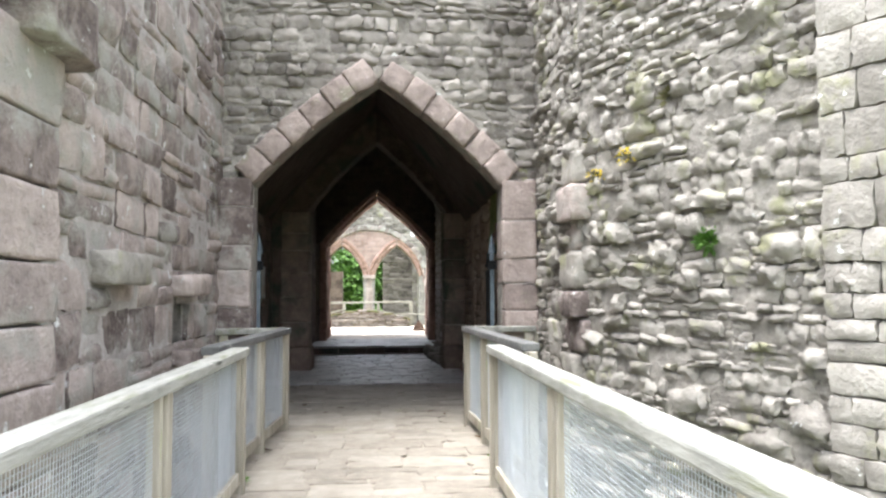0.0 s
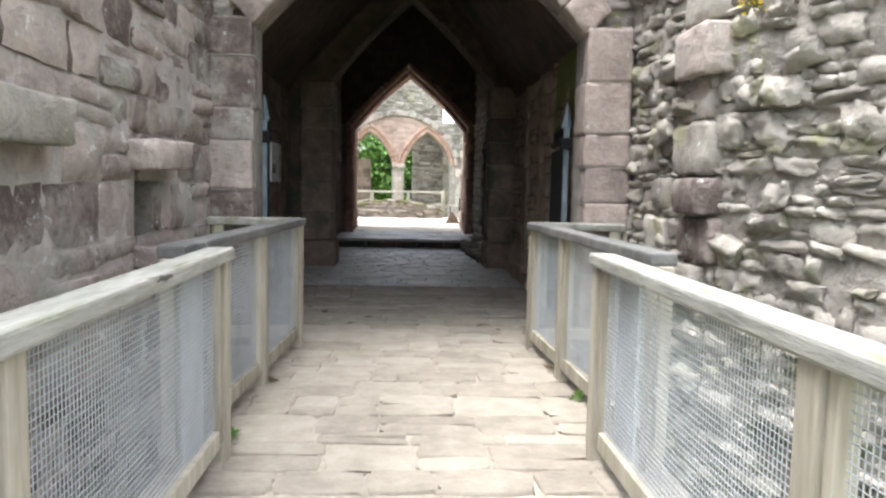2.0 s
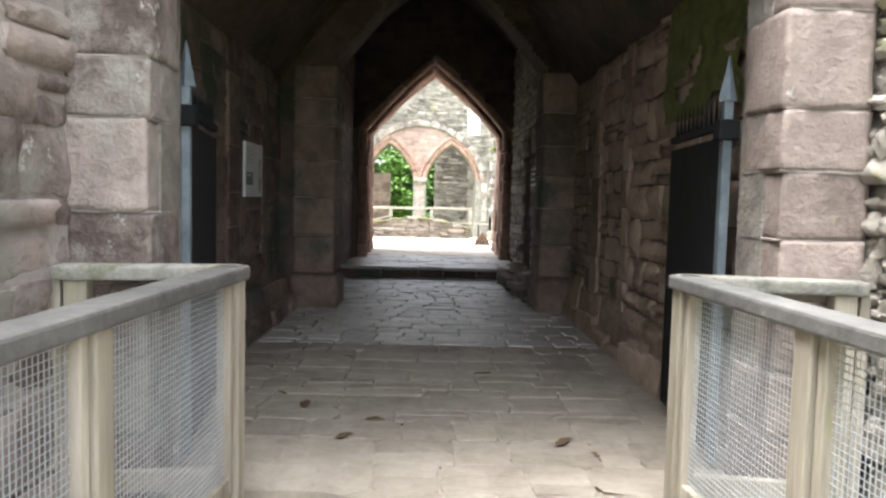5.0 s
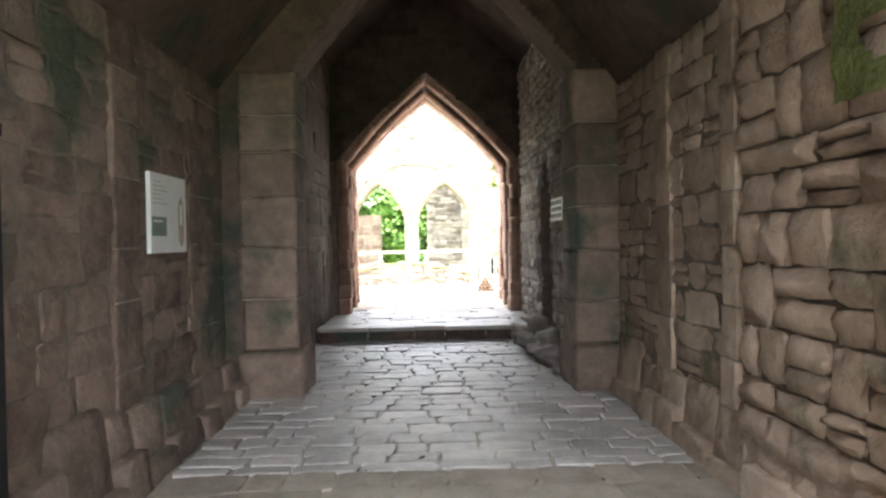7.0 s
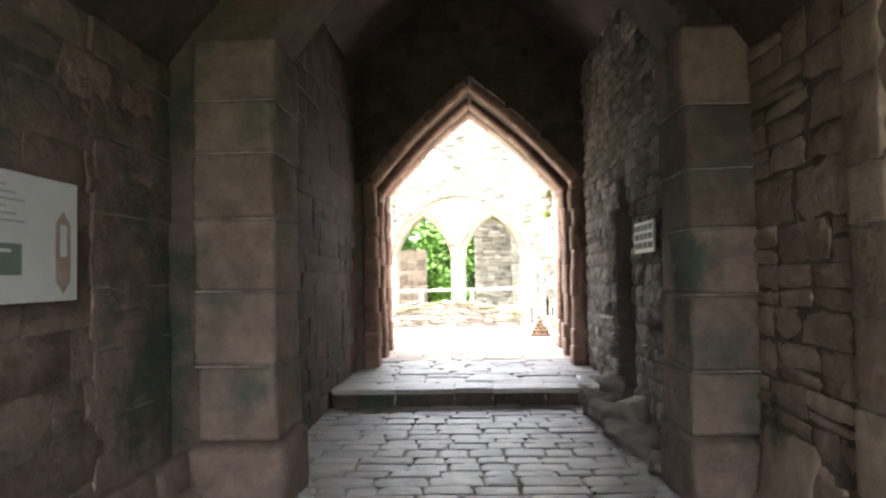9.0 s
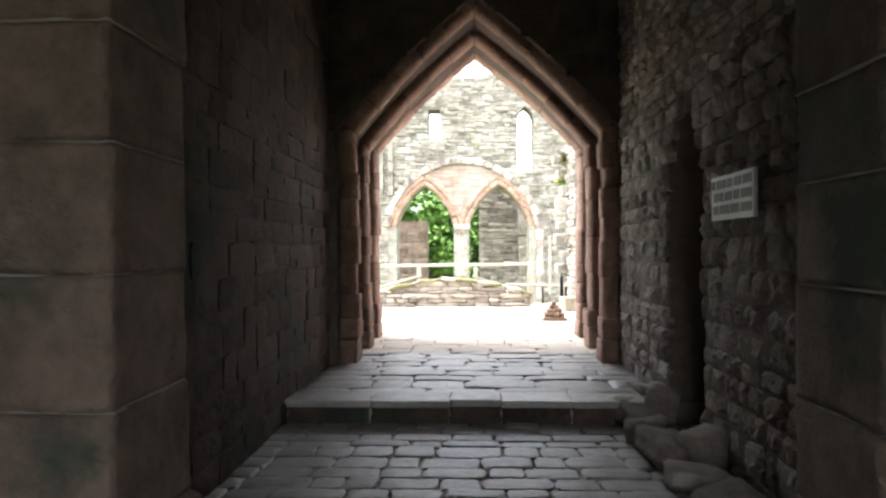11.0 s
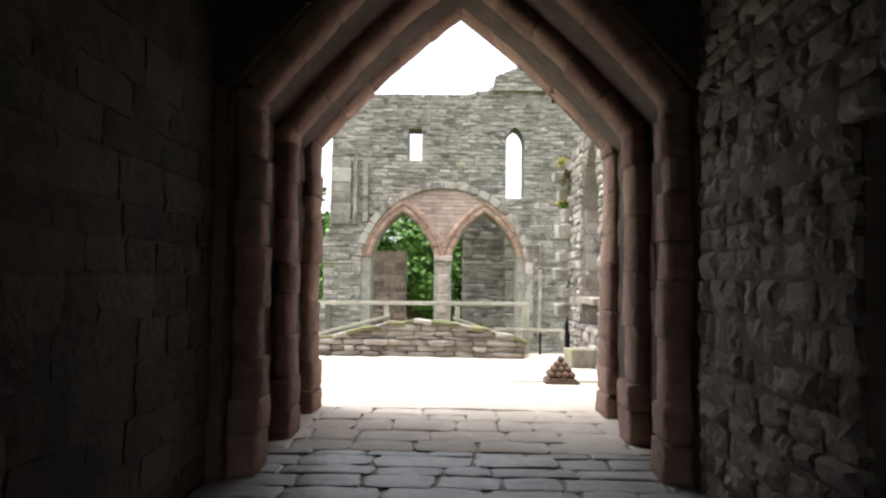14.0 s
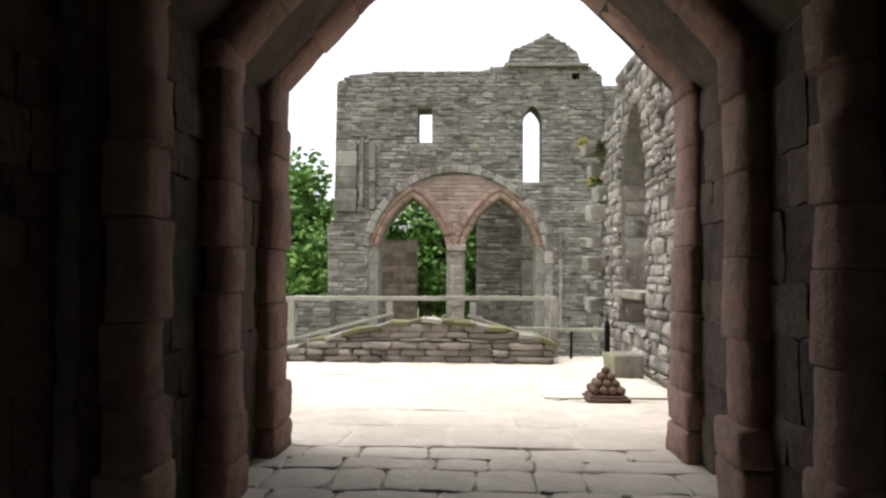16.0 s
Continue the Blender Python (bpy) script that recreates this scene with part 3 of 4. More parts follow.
# left wall: mortar and stones coloured dark, for the shade on that side
lumpy(bl, (BAY_B[0][0], 0, 0), (0, 1, 0), (0, 0, 1), (1, 0, 0), (13.95, EXIT0), (-0.05, spring_b), DEEP_SHADE, 0.014, base=0.012)
lumpy(br2, (xr + 0.01, 0, 0), (0, 1, 0), (0, 0, 1), (-1, 0, 0), (13.95, EXIT0), (-0.05, spring_b), MORTAR_DARK, 0.03, base=0.02, keep=lambda u, v: v > 2.6 or not DOOR0 - 0.02 < u < DOOR1 + 0.02)
masonry(bl, (BAY_B[0][0], 0, 0), (0, 1, 0), (0, 0, 1), (1, 0, 0), (13.95, EXIT0), (-0.05, spring_b), (0.16, 0.28), (0.25, 0.6), (0.015, 0.035), ASHLAR, SHADED_RED, near=lambda c: c.z < 3, gap=0.008)
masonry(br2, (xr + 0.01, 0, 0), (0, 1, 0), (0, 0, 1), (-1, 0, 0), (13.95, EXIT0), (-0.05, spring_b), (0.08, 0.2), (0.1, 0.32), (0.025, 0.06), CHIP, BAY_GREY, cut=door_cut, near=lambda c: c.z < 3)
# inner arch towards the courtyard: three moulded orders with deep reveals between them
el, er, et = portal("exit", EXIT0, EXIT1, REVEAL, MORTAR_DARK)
front_faces(et, REVEAL, EXIT0, -1.62, 1.48, 2.66, 5.4, (0, -1, 0), DEEP_SHADE, ASHLAR, (0.16, 0.26), (0.25, 0.5), (0.01, 0.03), 0.05, lambda c: True)
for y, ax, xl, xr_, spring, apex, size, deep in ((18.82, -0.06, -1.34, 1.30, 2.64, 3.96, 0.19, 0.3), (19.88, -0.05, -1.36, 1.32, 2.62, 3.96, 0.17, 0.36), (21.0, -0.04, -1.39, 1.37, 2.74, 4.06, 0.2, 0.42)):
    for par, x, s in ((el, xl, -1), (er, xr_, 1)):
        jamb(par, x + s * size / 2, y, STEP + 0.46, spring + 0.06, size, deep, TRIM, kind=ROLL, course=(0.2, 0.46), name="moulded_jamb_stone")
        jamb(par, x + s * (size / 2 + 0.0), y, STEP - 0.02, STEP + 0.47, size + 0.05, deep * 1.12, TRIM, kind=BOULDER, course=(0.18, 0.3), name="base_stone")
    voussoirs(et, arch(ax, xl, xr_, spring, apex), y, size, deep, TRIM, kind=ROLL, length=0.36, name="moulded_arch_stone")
# reveal stones coloured dark to hold the shade between the moulded orders
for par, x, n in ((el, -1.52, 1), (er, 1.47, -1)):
    masonry(par, (x, 0, 0), (0, 1, 0), (0, 0, 1), (n, 0, 0), (EXIT0, EXIT1), (STEP - 0.02, 2.66), (0.2, 0.4), (0.3, 0.7), (0.008, 0.03), ASHLAR, SHADED_RED, near=lambda c: True, limit=80, gap=0.006, name="reveal_stone")
front_faces(et, arch(-0.04, -1.5, 1.48, 2.8, 4.4), EXIT1, -OUT, OUT, 0, TOP, (0, 1, 0), GREY, RUBBLE, (0.12, 0.25), (0.2, 0.5), (0.02, 0.06), 0.2, None)

# ---- approach walls beside the bridge ----
lw = structure("wall_approach_left", prism([[(1.6, LOW), (7.85, LOW), (7.85, 5.8), (1.6, 5.8)], [(6.08, 0.93), (6.52, 0.96), (6.48, 1.36), (6.1, 1.39)]], "x", -3.6, -1.72), MORTAR, "red sandstone ashlar wall beside the bridge")
lumpy(lw, (-1.72, 0, 0), (0, 1, 0), (0, 0, 1), (1, 0, 0), (1.6, 7.85), (-2.0, 5.7), PALE_MORTAR, 0.014, base=0.034, keep=lambda u, v: not (6.08 < u < 6.52 and 0.93 < v < 1.4))
masonry(lw, (-1.72, 0, 0), (0, 1, 0), (0, 0, 1), (1, 0, 0), (1.6, 7.85), (-2.0, 5.6), (0.15, 0.36), (0.2, 0.62), (0.035, 0.08), ASHLAR, RED, cut=lambda a, b: [(6.08, 6.52)] if 0.93 < (a + b) / 2 < 1.4 else [], near=lambda c: c.z > -0.6 and c.y > 2.5 and c.z < 3.8, limit=300, lean=0.06, split=0.3, gap=0.018)
bm = bmesh.new()
foot = [(1.78, 7.85), (1.86, 6.3), (2.75, 4.1), (3.35, 2.9), (6.0, 2.9), (6.0, 7.85)]
lo = [bm.verts.new((x, y, LOW)) for x, y in foot]
hi = [bm.verts.new((x, y, 5.8)) for x, y in foot]
bm.faces.new(lo), bm.faces.new(hi)
for i in range(len(foot)):
    bm.faces.new((lo[i - 1], lo[i], hi[i], hi[i - 1]))
rw = structure("wall_approach_right", bm, MORTAR, "ruined grey rubble wall beside the bridge")
for (xa, ya), (xb, yb) in zip(foot[:3], foot[1:4]):
    d = Vector((xb - xa, yb - ya, 0))
    n = Vector((d.y, -d.x, 0))
    run = min(d.length, 4)
    lumpy(rw, (xa, ya, 0), d, (0, 0, 1), n, (-0.04, run + 0.04), (-2.4, 5.6), MORTAR, 0.04, step=0.035, base=0.04)
    masonry(rw, (xa, ya, 0), d, (0, 0, 1), n, (0, run), (-2.2, 5.4), (0.055, 0.15), (0.08, 0.3), (0.045, 0.095), RUBBLE, GREY, near=lambda c: -0.4 < c.z < 3.2, limit=150, lean=0.16, gap=0.004, drop=0.08, split=0.2)
    masonry(rw, (xa, ya, 0), d, (0, 0, 1), n, (0, run), (-1.2, 5.2), (0.12, 0.22), (0.16, 0.42), (0.1, 0.15), RUBBLE, GREY, near=lambda c: -0.4 < c.z < 3.4, limit=60, lean=0.3, gap=0.03, drop=0.85, name="boulder")

# ---- floors ----
fbm = box(-1.8, 1.8, 7.7, STEP_Y, -0.5, -0.016)
add_box(fbm, -1.22, 1.16, 4.82, 7.7, -0.5, -0.016)
fb = structure("floor_passage", fbm, SAND, "worn stone floor of bridge and passage", "floor")
masonry(fb, (0, 0, -0.012), (1, 0, 0), (0, 1, 0), (0, 0, 1), (-1.2, 1.14), (4.85, 7.85), (0.14, 0.4), (0.16, 0.58), (0.008, 0.02), FLAG, SLAB, near=lambda c: True, limit=300, split=0.35, gap=0.006, name="paving_stone", lean=0.09)
masonry(fb, (0, 0, -0.012), (1, 0, 0), (0, 1, 0), (0, 0, 1), (-1.7, 1.7), (7.85, 11.2), (0.14, 0.4), (0.16, 0.58), (0.008, 0.02), FLAG, SLAB, near=lambda c: True, limit=300, split=0.35, gap=0.006, name="paving_stone", lean=0.09)
masonry(fb, (0, 0, -0.012), (1, 0, 0), (0, 1, 0), (0, 0, 1), (-1.7, 1.7), (11.2, STEP_Y), (0.13, 0.27), (0.2, 0.46), (0.012, 0.026), FLAG, SLAB_GREY, near=lambda c: abs(c.x) < 1.5, limit=300, gap=0.018, name="paving_stone", lean=0.04)
fc = structure("floor_inner", box(-1.8, 1.8, STEP_Y + 0.02, EXIT1, -0.5, STEP - 0.022), SAND, "raised stone floor behind the step", "floor")
# pale court flags carried inside: daylight spilling past the arch, put into the colour
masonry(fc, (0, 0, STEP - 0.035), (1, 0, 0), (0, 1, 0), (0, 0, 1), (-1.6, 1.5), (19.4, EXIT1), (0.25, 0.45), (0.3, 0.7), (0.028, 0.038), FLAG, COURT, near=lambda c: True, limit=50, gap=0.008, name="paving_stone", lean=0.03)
masonry(fc, (0, 0, STEP - 0.035), (1, 0, 0), (0, 1, 0), (0, 0, 1), (-1.6, 1.5), (STEP_Y + 0.32, 19.4), (0.2, 0.4), (0.3, 0.7), (0.024, 0.038), FLAG, SLAB_GREY, near=lambda c: True, limit=250, gap=0.014, name="paving_stone", lean=0.03)
x = -1.6
while x < 1.3:
    w = rng.uniform(0.4, 0.85)
    b = min(1.3, x + w)
    block(fc, BLOCK, SLAB_GREY, ((x + b) / 2, STEP_Y + 0.15 + rng.uniform(-0.02, 0.02), STEP - 0.025 + rng.uniform(-0.006, 0.006)), (1, 0, 0), (0, 0, 1), (b - x - 0.008, 0.36, 0.055), "step_tread")
    # riser takes the darker stone: the shade on its front is in the colour
    block(fc, BLOCK, SHADED_RED, ((x + b) / 2, STEP_Y + 0.2, 0.06), (1, 0, 0), (0, 0, 1), (b - x - 0.004, 0.38, 0.16), "step_riser")
    x += w
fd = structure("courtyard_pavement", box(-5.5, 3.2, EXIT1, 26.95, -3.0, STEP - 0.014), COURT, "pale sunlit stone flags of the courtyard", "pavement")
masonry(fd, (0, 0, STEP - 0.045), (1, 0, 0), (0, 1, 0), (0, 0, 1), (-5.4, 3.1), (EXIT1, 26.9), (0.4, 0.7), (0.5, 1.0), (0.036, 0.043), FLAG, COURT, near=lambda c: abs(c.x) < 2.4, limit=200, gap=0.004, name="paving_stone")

# ---- far hall ----
HALL_Y = 42.0


def pointed(cx, half, z0, spring, apex, n=8, flat=0.0):
    """A closed two-centred pointed opening; flat draws its curves towards straight lines."""
    rise = apex - spring
    r = (half * half + rise * rise) / (2 * half)
    top = math.asin(rise / r)
    left = [(cx - half + r - r * math.cos(top * i / n), spring + r * math.sin(top * i / n)) for i in range(n + 1)]
    left = [(x + (cx - half + half * i / n - x) * flat, z + (spring + rise * i / n - z) * flat) for i, (x, z) in enumerate(left)]
    return [(cx - half, z0)] + left + [(2 * cx - x, z) for x, z in left[::-1][1:]] + [(cx + half, z0)]


SUB = [pointed(-2.13, 1.24, -1.6, 2.35, 4.12, flat=0.38), pointed(1.04, 1.28, -1.6, 2.35, 4.12, flat=0.38)]
SLIT1 = [(-1.97, 6.15), (-1.97, 7.4), (-1.45, 7.4), (-1.45, 6.15)]
SLIT2 = pointed(2.2, 0.34, 4.7, 6.9, 7.5, 4)
SLOT = [(3.62, 8.45), (3.62, 8.68), (3.88, 8.68), (3.88, 8.45)]
outline = [(-5.1, -2.6), (-5.25, 3), (-5.0, 3.4), (-4.95, 8.35), (-4.4, 8.66), (-3.5, 8.72), (-2.4, 8.78), (-1.2, 8.56), (-0.3, 8.65), (0.4, 8.8), (1.1, 8.93), (1.3, 9.1), (1.4, 9.5), (2.0, 9.75), (2.4, 9.95), (2.75, 10.15), (3.1, 9.9), (3.4, 9.75), (3.8, 9.45), (4.0, 8.9), (4.3, 8.87), (4.7, 8.56), (4.75, -2.6)]
hall = structure("wall_hall", prism([outline] + SUB + [SLIT1, SLIT2, SLOT], "y", HALL_Y, HALL_Y + 1.1), MORTAR, "tall ruined grey sandstone hall wall with paired arches")


def loops_cut(loops, pad=0.0, outer=None):
    def cut(v0, v1):
        out, z = [], (v0 + v1) / 2
        for loop in loops + ([outer] if outer else []):
            xs = sorted(x0 + (x1 - x0) * (z - z0) / (z1 - z0) for (x0, z0), (x1, z1) in zip(loop, loop[1:] + loop[:1]) if (z0 > z) != (z1 > z))
            if loop is outer:
                out += [(-99, xs[0]), (xs[-1], 99)] if len(xs) > 1 else [(-99, 99)]
            else:
                out += [(a - pad, b + pad) for a, b in zip(xs[::2], xs[1::2])]
        return out
    return cut


BIG = [(-3.72, -1.0)] + [(-0.55 - 3.2 * math.cos(math.pi * i / 20), 1.85 + 3.2 * math.sin(math.pi * i / 20)) for i in range(1, 20)] + [(2.62, -1.0)]
masonry(hall, (0, HALL_Y, 0), (1, 0, 0), (0, 0, 1), (0, -1, 0), (-5.3, 4.8), (-2.2, 10.2), (0.07, 0.17), (0.16, 0.6), (0.03, 0.11), LAYER, FAR, cut=loops_cut([BIG, SLIT1, SLIT2, SLOT], 0.02, outline), near=lambda c: 4.9 < c.z < 6.4, limit=290, lean=0.05, gap=0.008)
masonry(hall, (0, HALL_Y - 0.01, 0), (1, 0, 0), (0, 0, 1), (0, -1, 0), (-3.8, 2.7), (2.0, 5.0), (0.13, 0.18), (0.25, 0.5), (0.02, 0.04), ASHLAR, BRICK, cut=loops_cut(SUB, 0.22, BIG), near=lambda c: True, limit=150)
voussoirs(hall, [p for p in BIG if p[1] > 2.1], HALL_Y + 0.1, 0.26, 0.45, RED, length=0.45)
for loop in SUB:
    voussoirs(hall, [p for p in loop if p[1] > 2.3], HALL_Y + 0.14, 0.24, 0.4, TRIM, kind=ROLL, length=0.4)
    voussoirs(hall, [(cx + (x - cx) * 1.18, 2.45 + (z - 2.45) * 1.15) for cx in ((loop[0][0] + loop[-1][0]) / 2,) for x, z in loop if z > 2.3], HALL_Y + 0.06, 0.24, 0.3, TRIM, kind=ROLL, length=0.4)
jamb(hall, -0.545, HALL_Y + 0.2, -0.9, 2.2, 0.5, 0.5, JAMB, kind=ROLL, name="column_drum")
block(hall, BLOCK, JAMB, (-0.545, HALL_Y + 0.2, 2.32), (1, 0, 0), (0, 0, 1), (0.7, 0.6, 0.22), "capital")

# ---- timber railings of the bridge ----


def wire_panel(p, q, z0, z1, step=0.022, r=0.0012):
    """A panel of welded wire mesh between two posts, with z0 and z1 given at both ends."""
    p, q = Vector(p), Vector(q)
    d = q - p
    n = max(2, round(d.length / step))
    verts, faces = [], []

    def bar(a, b):
        t = (b - a).normalized()
        s = t.cross(Vector((d.y, -d.x, 0)).normalized()) * r
        u = Vector((d.y, -d.x, 0)).normalized() * r
        k = len(verts)
        for c in (a, b):
            verts.extend([c + s + u, c - s + u, c - s - u, c + s - u])
        for i in range(4):
            faces.append((k + i, k + (i + 1) % 4, k + 4 + (i + 1) % 4, k + 4 + i))
    up = Vector((0, 0, 1))
    for i in range(n + 1):
        f = i / n
        b = p + d * f
        bar(b + up * z0, b + up * z1)
    m = round((z1 - z0) / step)
    for j in range(m + 1):
        z = z0 + (z1 - z0) * j / m
        bar(p + up * z, q + up * z)
    bm = bmesh.new()
    vs = [bm.verts.new(v) for v in verts]
    for f in faces:
        bm.faces.new([vs[i] for i in f])
    return bm


def railing(label, start, end, height, posts, rail_mat, boards=()):
    """Handrail, posts, bottom rail and wire mesh between two points in plan; posts and boards are given as shares of the way."""
    th = empty("timber_railing", label, "railing", "bridge railings", (start[0], start[1], 0))
    a, b = Vector((*start, 0)), Vector((*end, 0))
    o = Vector((start[0], start[1], 0))
    d = b - a
    u = d.normalized()
    up = Vector((0, 0, 1))
    part("handrail", beam(a - o + up * (height - 0.03) - u * 0.05, b - o + up * (height - 0.03) + u * 0.05, 0.13, 0.06, 0.012), rail_mat, th, "lichened grey timber handrail")
    part("bottom_rail", beam(a - o + up * 0.12, b - o + up * 0.12, 0.05, 0.09), WOOD, th)
    side = Vector((d.y, -d.x, 0)).normalized()
    marks = [a + d * f for f in posts]
    for c in marks:
        m = Matrix.Translation(c - o) @ d.to_track_quat("X", "Z").to_matrix().to_4x4()
        part("post", box(-0.045, 0.045, -0.045, 0.045, -0.25, height - 0.055, bevel=0.008, m=m), WOOD, th)
        part("batten", box(0.06, 0.10, -0.03, 0.03, 0.1, height - 0.06, bevel=0.005, m=m), WOOD, th)
    for c, e in zip(marks, marks[1:]):
        part("wire_mesh", wire_panel(c - o + u * 0.05, e - o - u * 0.05, 0.14, height - 0.06), WIRE, th, "galvanised wire mesh")
    for f, w in boards:
        c = a + d * f
        m = Matrix.Translation(c - o) @ d.to_track_quat("X", "Z").to_matrix().to_4x4()
        out = 1 if (m.to_3x3() @ Vector((0, 1, 0))).x * c.x > 0 else -1
        part("pale_board", box(-w / 2, w / 2, *sorted((0.02 * out, 0.036 * out)), 0.12, height - 0.07, bevel=0.003, m=m), PALE, th, "pale bleached board behind the mesh")
    return th


NEAR_L, NEAR_R = -0.985, 0.85
railing("weathered timber railing with wire mesh along the bridge", (NEAR_L, 5.25), (NEAR_L, -2.15), 1.015, (0.0, 0.25, 0.5, 0.75, 1.0), WOOD_TOP, ((0.045, 0.28),))
railing("weathered timber railing with wire mesh along the bridge", (NEAR_R, 5.25), (NEAR_R, -2.15), 1.015, (0.0, 0.25, 0.5, 0.75, 1.0), WOOD_TOP, ((0.045, 0.28),))
railing("splayed timber railing with wire mesh before the gate", (-0.98, 7.67), (-1.14, 5.1), 1.04, (0.0, 0.44, 1.0), WOOD_DARK)
railing("splayed timber railing with wire mesh before the gate", (0.95, 7.67), (1.07, 5.1), 1.04, (0.0, 0.37, 1.0), WOOD_DARK)
railing("short timber return rail against the gate jamb", (-1.0, 7.7), (-1.62, 7.6), 1.04, (0.95,), WOOD_TOP)
railing("short timber return rail against the gate jamb", (0.97, 7.7), (1.62, 7.6), 1.04, (0.95,), WOOD_TOP)

# bridge deck of planks on two beams
deck = structure("floor_bridge", box(-1.2, 1.1, -4.0, 4.81, -0.5, -0.06), DECK, "timber bridge deck of grey planks", "floor")
y = -3.9
while y < 4.76:
    ob = new("plank", SHARED.setdefault("plank", finish(box(-1.12, 1.0, -0.066, 0.066, -0.06, 0.0, bevel=0.006), "plank", DECK)))
    ob.location = (0, y, rng.uniform(-0.002, 0.002))
    ob.parent = deck
    y += 0.145

# ---- iron gates, folded back ----


def iron_gate(x, s, swing):
    th = empty("iron_gate", "open black iron gate leaf with spiked top, folded against the wall", "gate", "gate leaves", (x, 8.17, 0))
    th.rotation_euler = (0, 0, radians(-swing * s))
    bar = part("edge_bar", box(-0.022, 0.022, -0.035, 0.025, 0.05, 1.86, bevel=0.006), STEEL_BLUE, th, "worn blue-grey edge bar")
    bm = bmesh.new()
    g = bmesh.ops.create_cone(bm, cap_ends=True, segments=4, radius1=0.045, radius2=0.002, depth=0.22)
    bmesh.ops.translate(bm, vec=(0, -0.005, 1.96), verts=g["verts"])
    part("finial", bm, STEEL_BLUE, bar)
    part("hinge", box(-0.05, 0.05, -0.06, 0.05, 1.66, 1.76, bevel=0.01), IRON, bar)
    part("sheet", box(-0.012, 0.012, 0.03, 1.02, 0.08, 1.68, bevel=0.003), IRON, th)
    rail = part("top_rail", box(-0.02, 0.02, 0.02, 1.02, 1.72, 1.76, bevel=0.004), IRON, th)
    for i in range(11):
        bm = bmesh.new()
        g = bmesh.ops.create_cone(bm, cap_ends=True, segments=6, radius1=0.012, radius2=0.001, depth=0.16)
        bmesh.ops.translate(bm, vec=(0, 0.08 + i * 0.085, 1.83), verts=g["verts"])
        part("spike", bm, IRON, rail)


iron_gate(-1.335, -1, 9)
iron_gate(1.29, 1, 5)

# ---- signs ----
info = empty("information_board", "pale information board with drawing and green panel on passage wall", "sign", at=(-1.885, 11.86, 1.582))
part("panel", box(-0.03, 0.0, -0.345, 0.345, -0.262, 0.262, bevel=0.004), BOARD, info)
bm = bmesh.new()
sketch = [bm.verts.new((0.003, 0.225 + 0.08 * math.sin(i * 0.785) * (1.0 if i % 2 else 0.75), -0.05 + 0.18 * math.cos(i * 0.785))) for i in range(8)]
bm.faces.new(sketch)
drawing = part("drawing", bm, BROWN_INK, info, "brown printed drawing of the castle")
part("plan_patch", box(0.0035, 0.005, 0.2, 0.25, -0.07, 0.07), BOARD, drawing)
panel = part("text_panel", box(0.002, 0.004, -0.335, -0.07, -0.15, -0.025), GREEN_INK, info, "dark green printed panel")
part("caption_line", box(0.0042, 0.005, -0.31, -0.14, -0.06, -0.047), BOARD, panel)
for i in range(6):
    part("text_line", box(0.002, 0.004, -0.31, -0.05 - 0.06 * (i % 3), 0.06 + i * 0.028, 0.068 + i * 0.028), FAINT_INK, info)

notice = empty("notice_board", "white notice board with rows of dark print on the rubble wall", "sign", at=(1.385, 15.13, 1.695))
face = part("panel", box(0.0, 0.02, -0.335, 0.335, -0.13, 0.13, bevel=0.004), BOARD, notice)
for r in range(3):
    y = -0.31
    while y < 0.26:
        w = rng.uniform(0.08, 0.16)
        part("text_bar", box(-0.004, -0.002, y, min(0.31, y + w), 0.055 - r * 0.075, 0.105 - r * 0.075), INK, face)
        y += w + 0.025

# ---- courtyard things ----
balls = empty("cannonball_stack", "pyramid of rusty iron cannonballs on a low stone base", "cannonballs", at=(1.28, 23.2, STEP))
part("base", box(-0.18, 0.18, -0.18, 0.18, 0, 0.06, bevel=0.012), RUST, balls)
R = 0.043
for k, n in enumerate((4, 3, 2, 1)):
    for i in range(n):
        for j in range(n):
            bm = bmesh.new()
            g = bmesh.ops.create_icosphere(bm, subdivisions=2, radius=R)
            bmesh.ops.translate(bm, vec=((i - (n - 1) / 2) * 2 * R, (j - (n - 1) / 2) * 2 * R, 0.06 + R + k * R * 1.414), verts=g["verts"])
            part("cannonball", bm, RUST, balls, smooth=True)
block(balls, BLOCK, RUST, (0, 0, 0.015), (1, 0, 0), (0, 1, 0), (0.42, 0.03, 0.42), "slab")

# large worn corner stones and a jutting ledge on the approach walls
for i, (z, h) in enumerate(((0.55, 0.3), (0.86, 0.3), (1.17, 0.24), (1.42, 0.34), (1.77, 0.26), (2.04, 0.32), (2.37, 0.3))):
    block(rw, WORN, RED if i % 3 else GREY, (1.90 + 0.05 * math.sin(i * 2.1), 6.48 + 0.06 * math.cos(i * 1.7), z + h / 2), (0, 1, 0), (0, 0, 1), (0.42 + 0.1 * (i % 2), 0.36, h - 0.015), "quoin_stone")
for i, (y, z, l, h) in enumerate(((7.45, 0.25, 0.34, 0.3), (7.4, 0.62, 0.4, 0.34), (7.1, 0.95, 0.45, 0.36), (7.3, 1.6, 0.4, 0.3), (7.0, 1.3, 0.34, 0.22), (7.35, 2.1, 0.36, 0.28))):
    block(rw, WORN, GREY, (1.90, y, z), (0, 1, 0.06 * (i % 3 - 1)), (0, 0, 1), (l, 0.34, h), "quoin_stone")
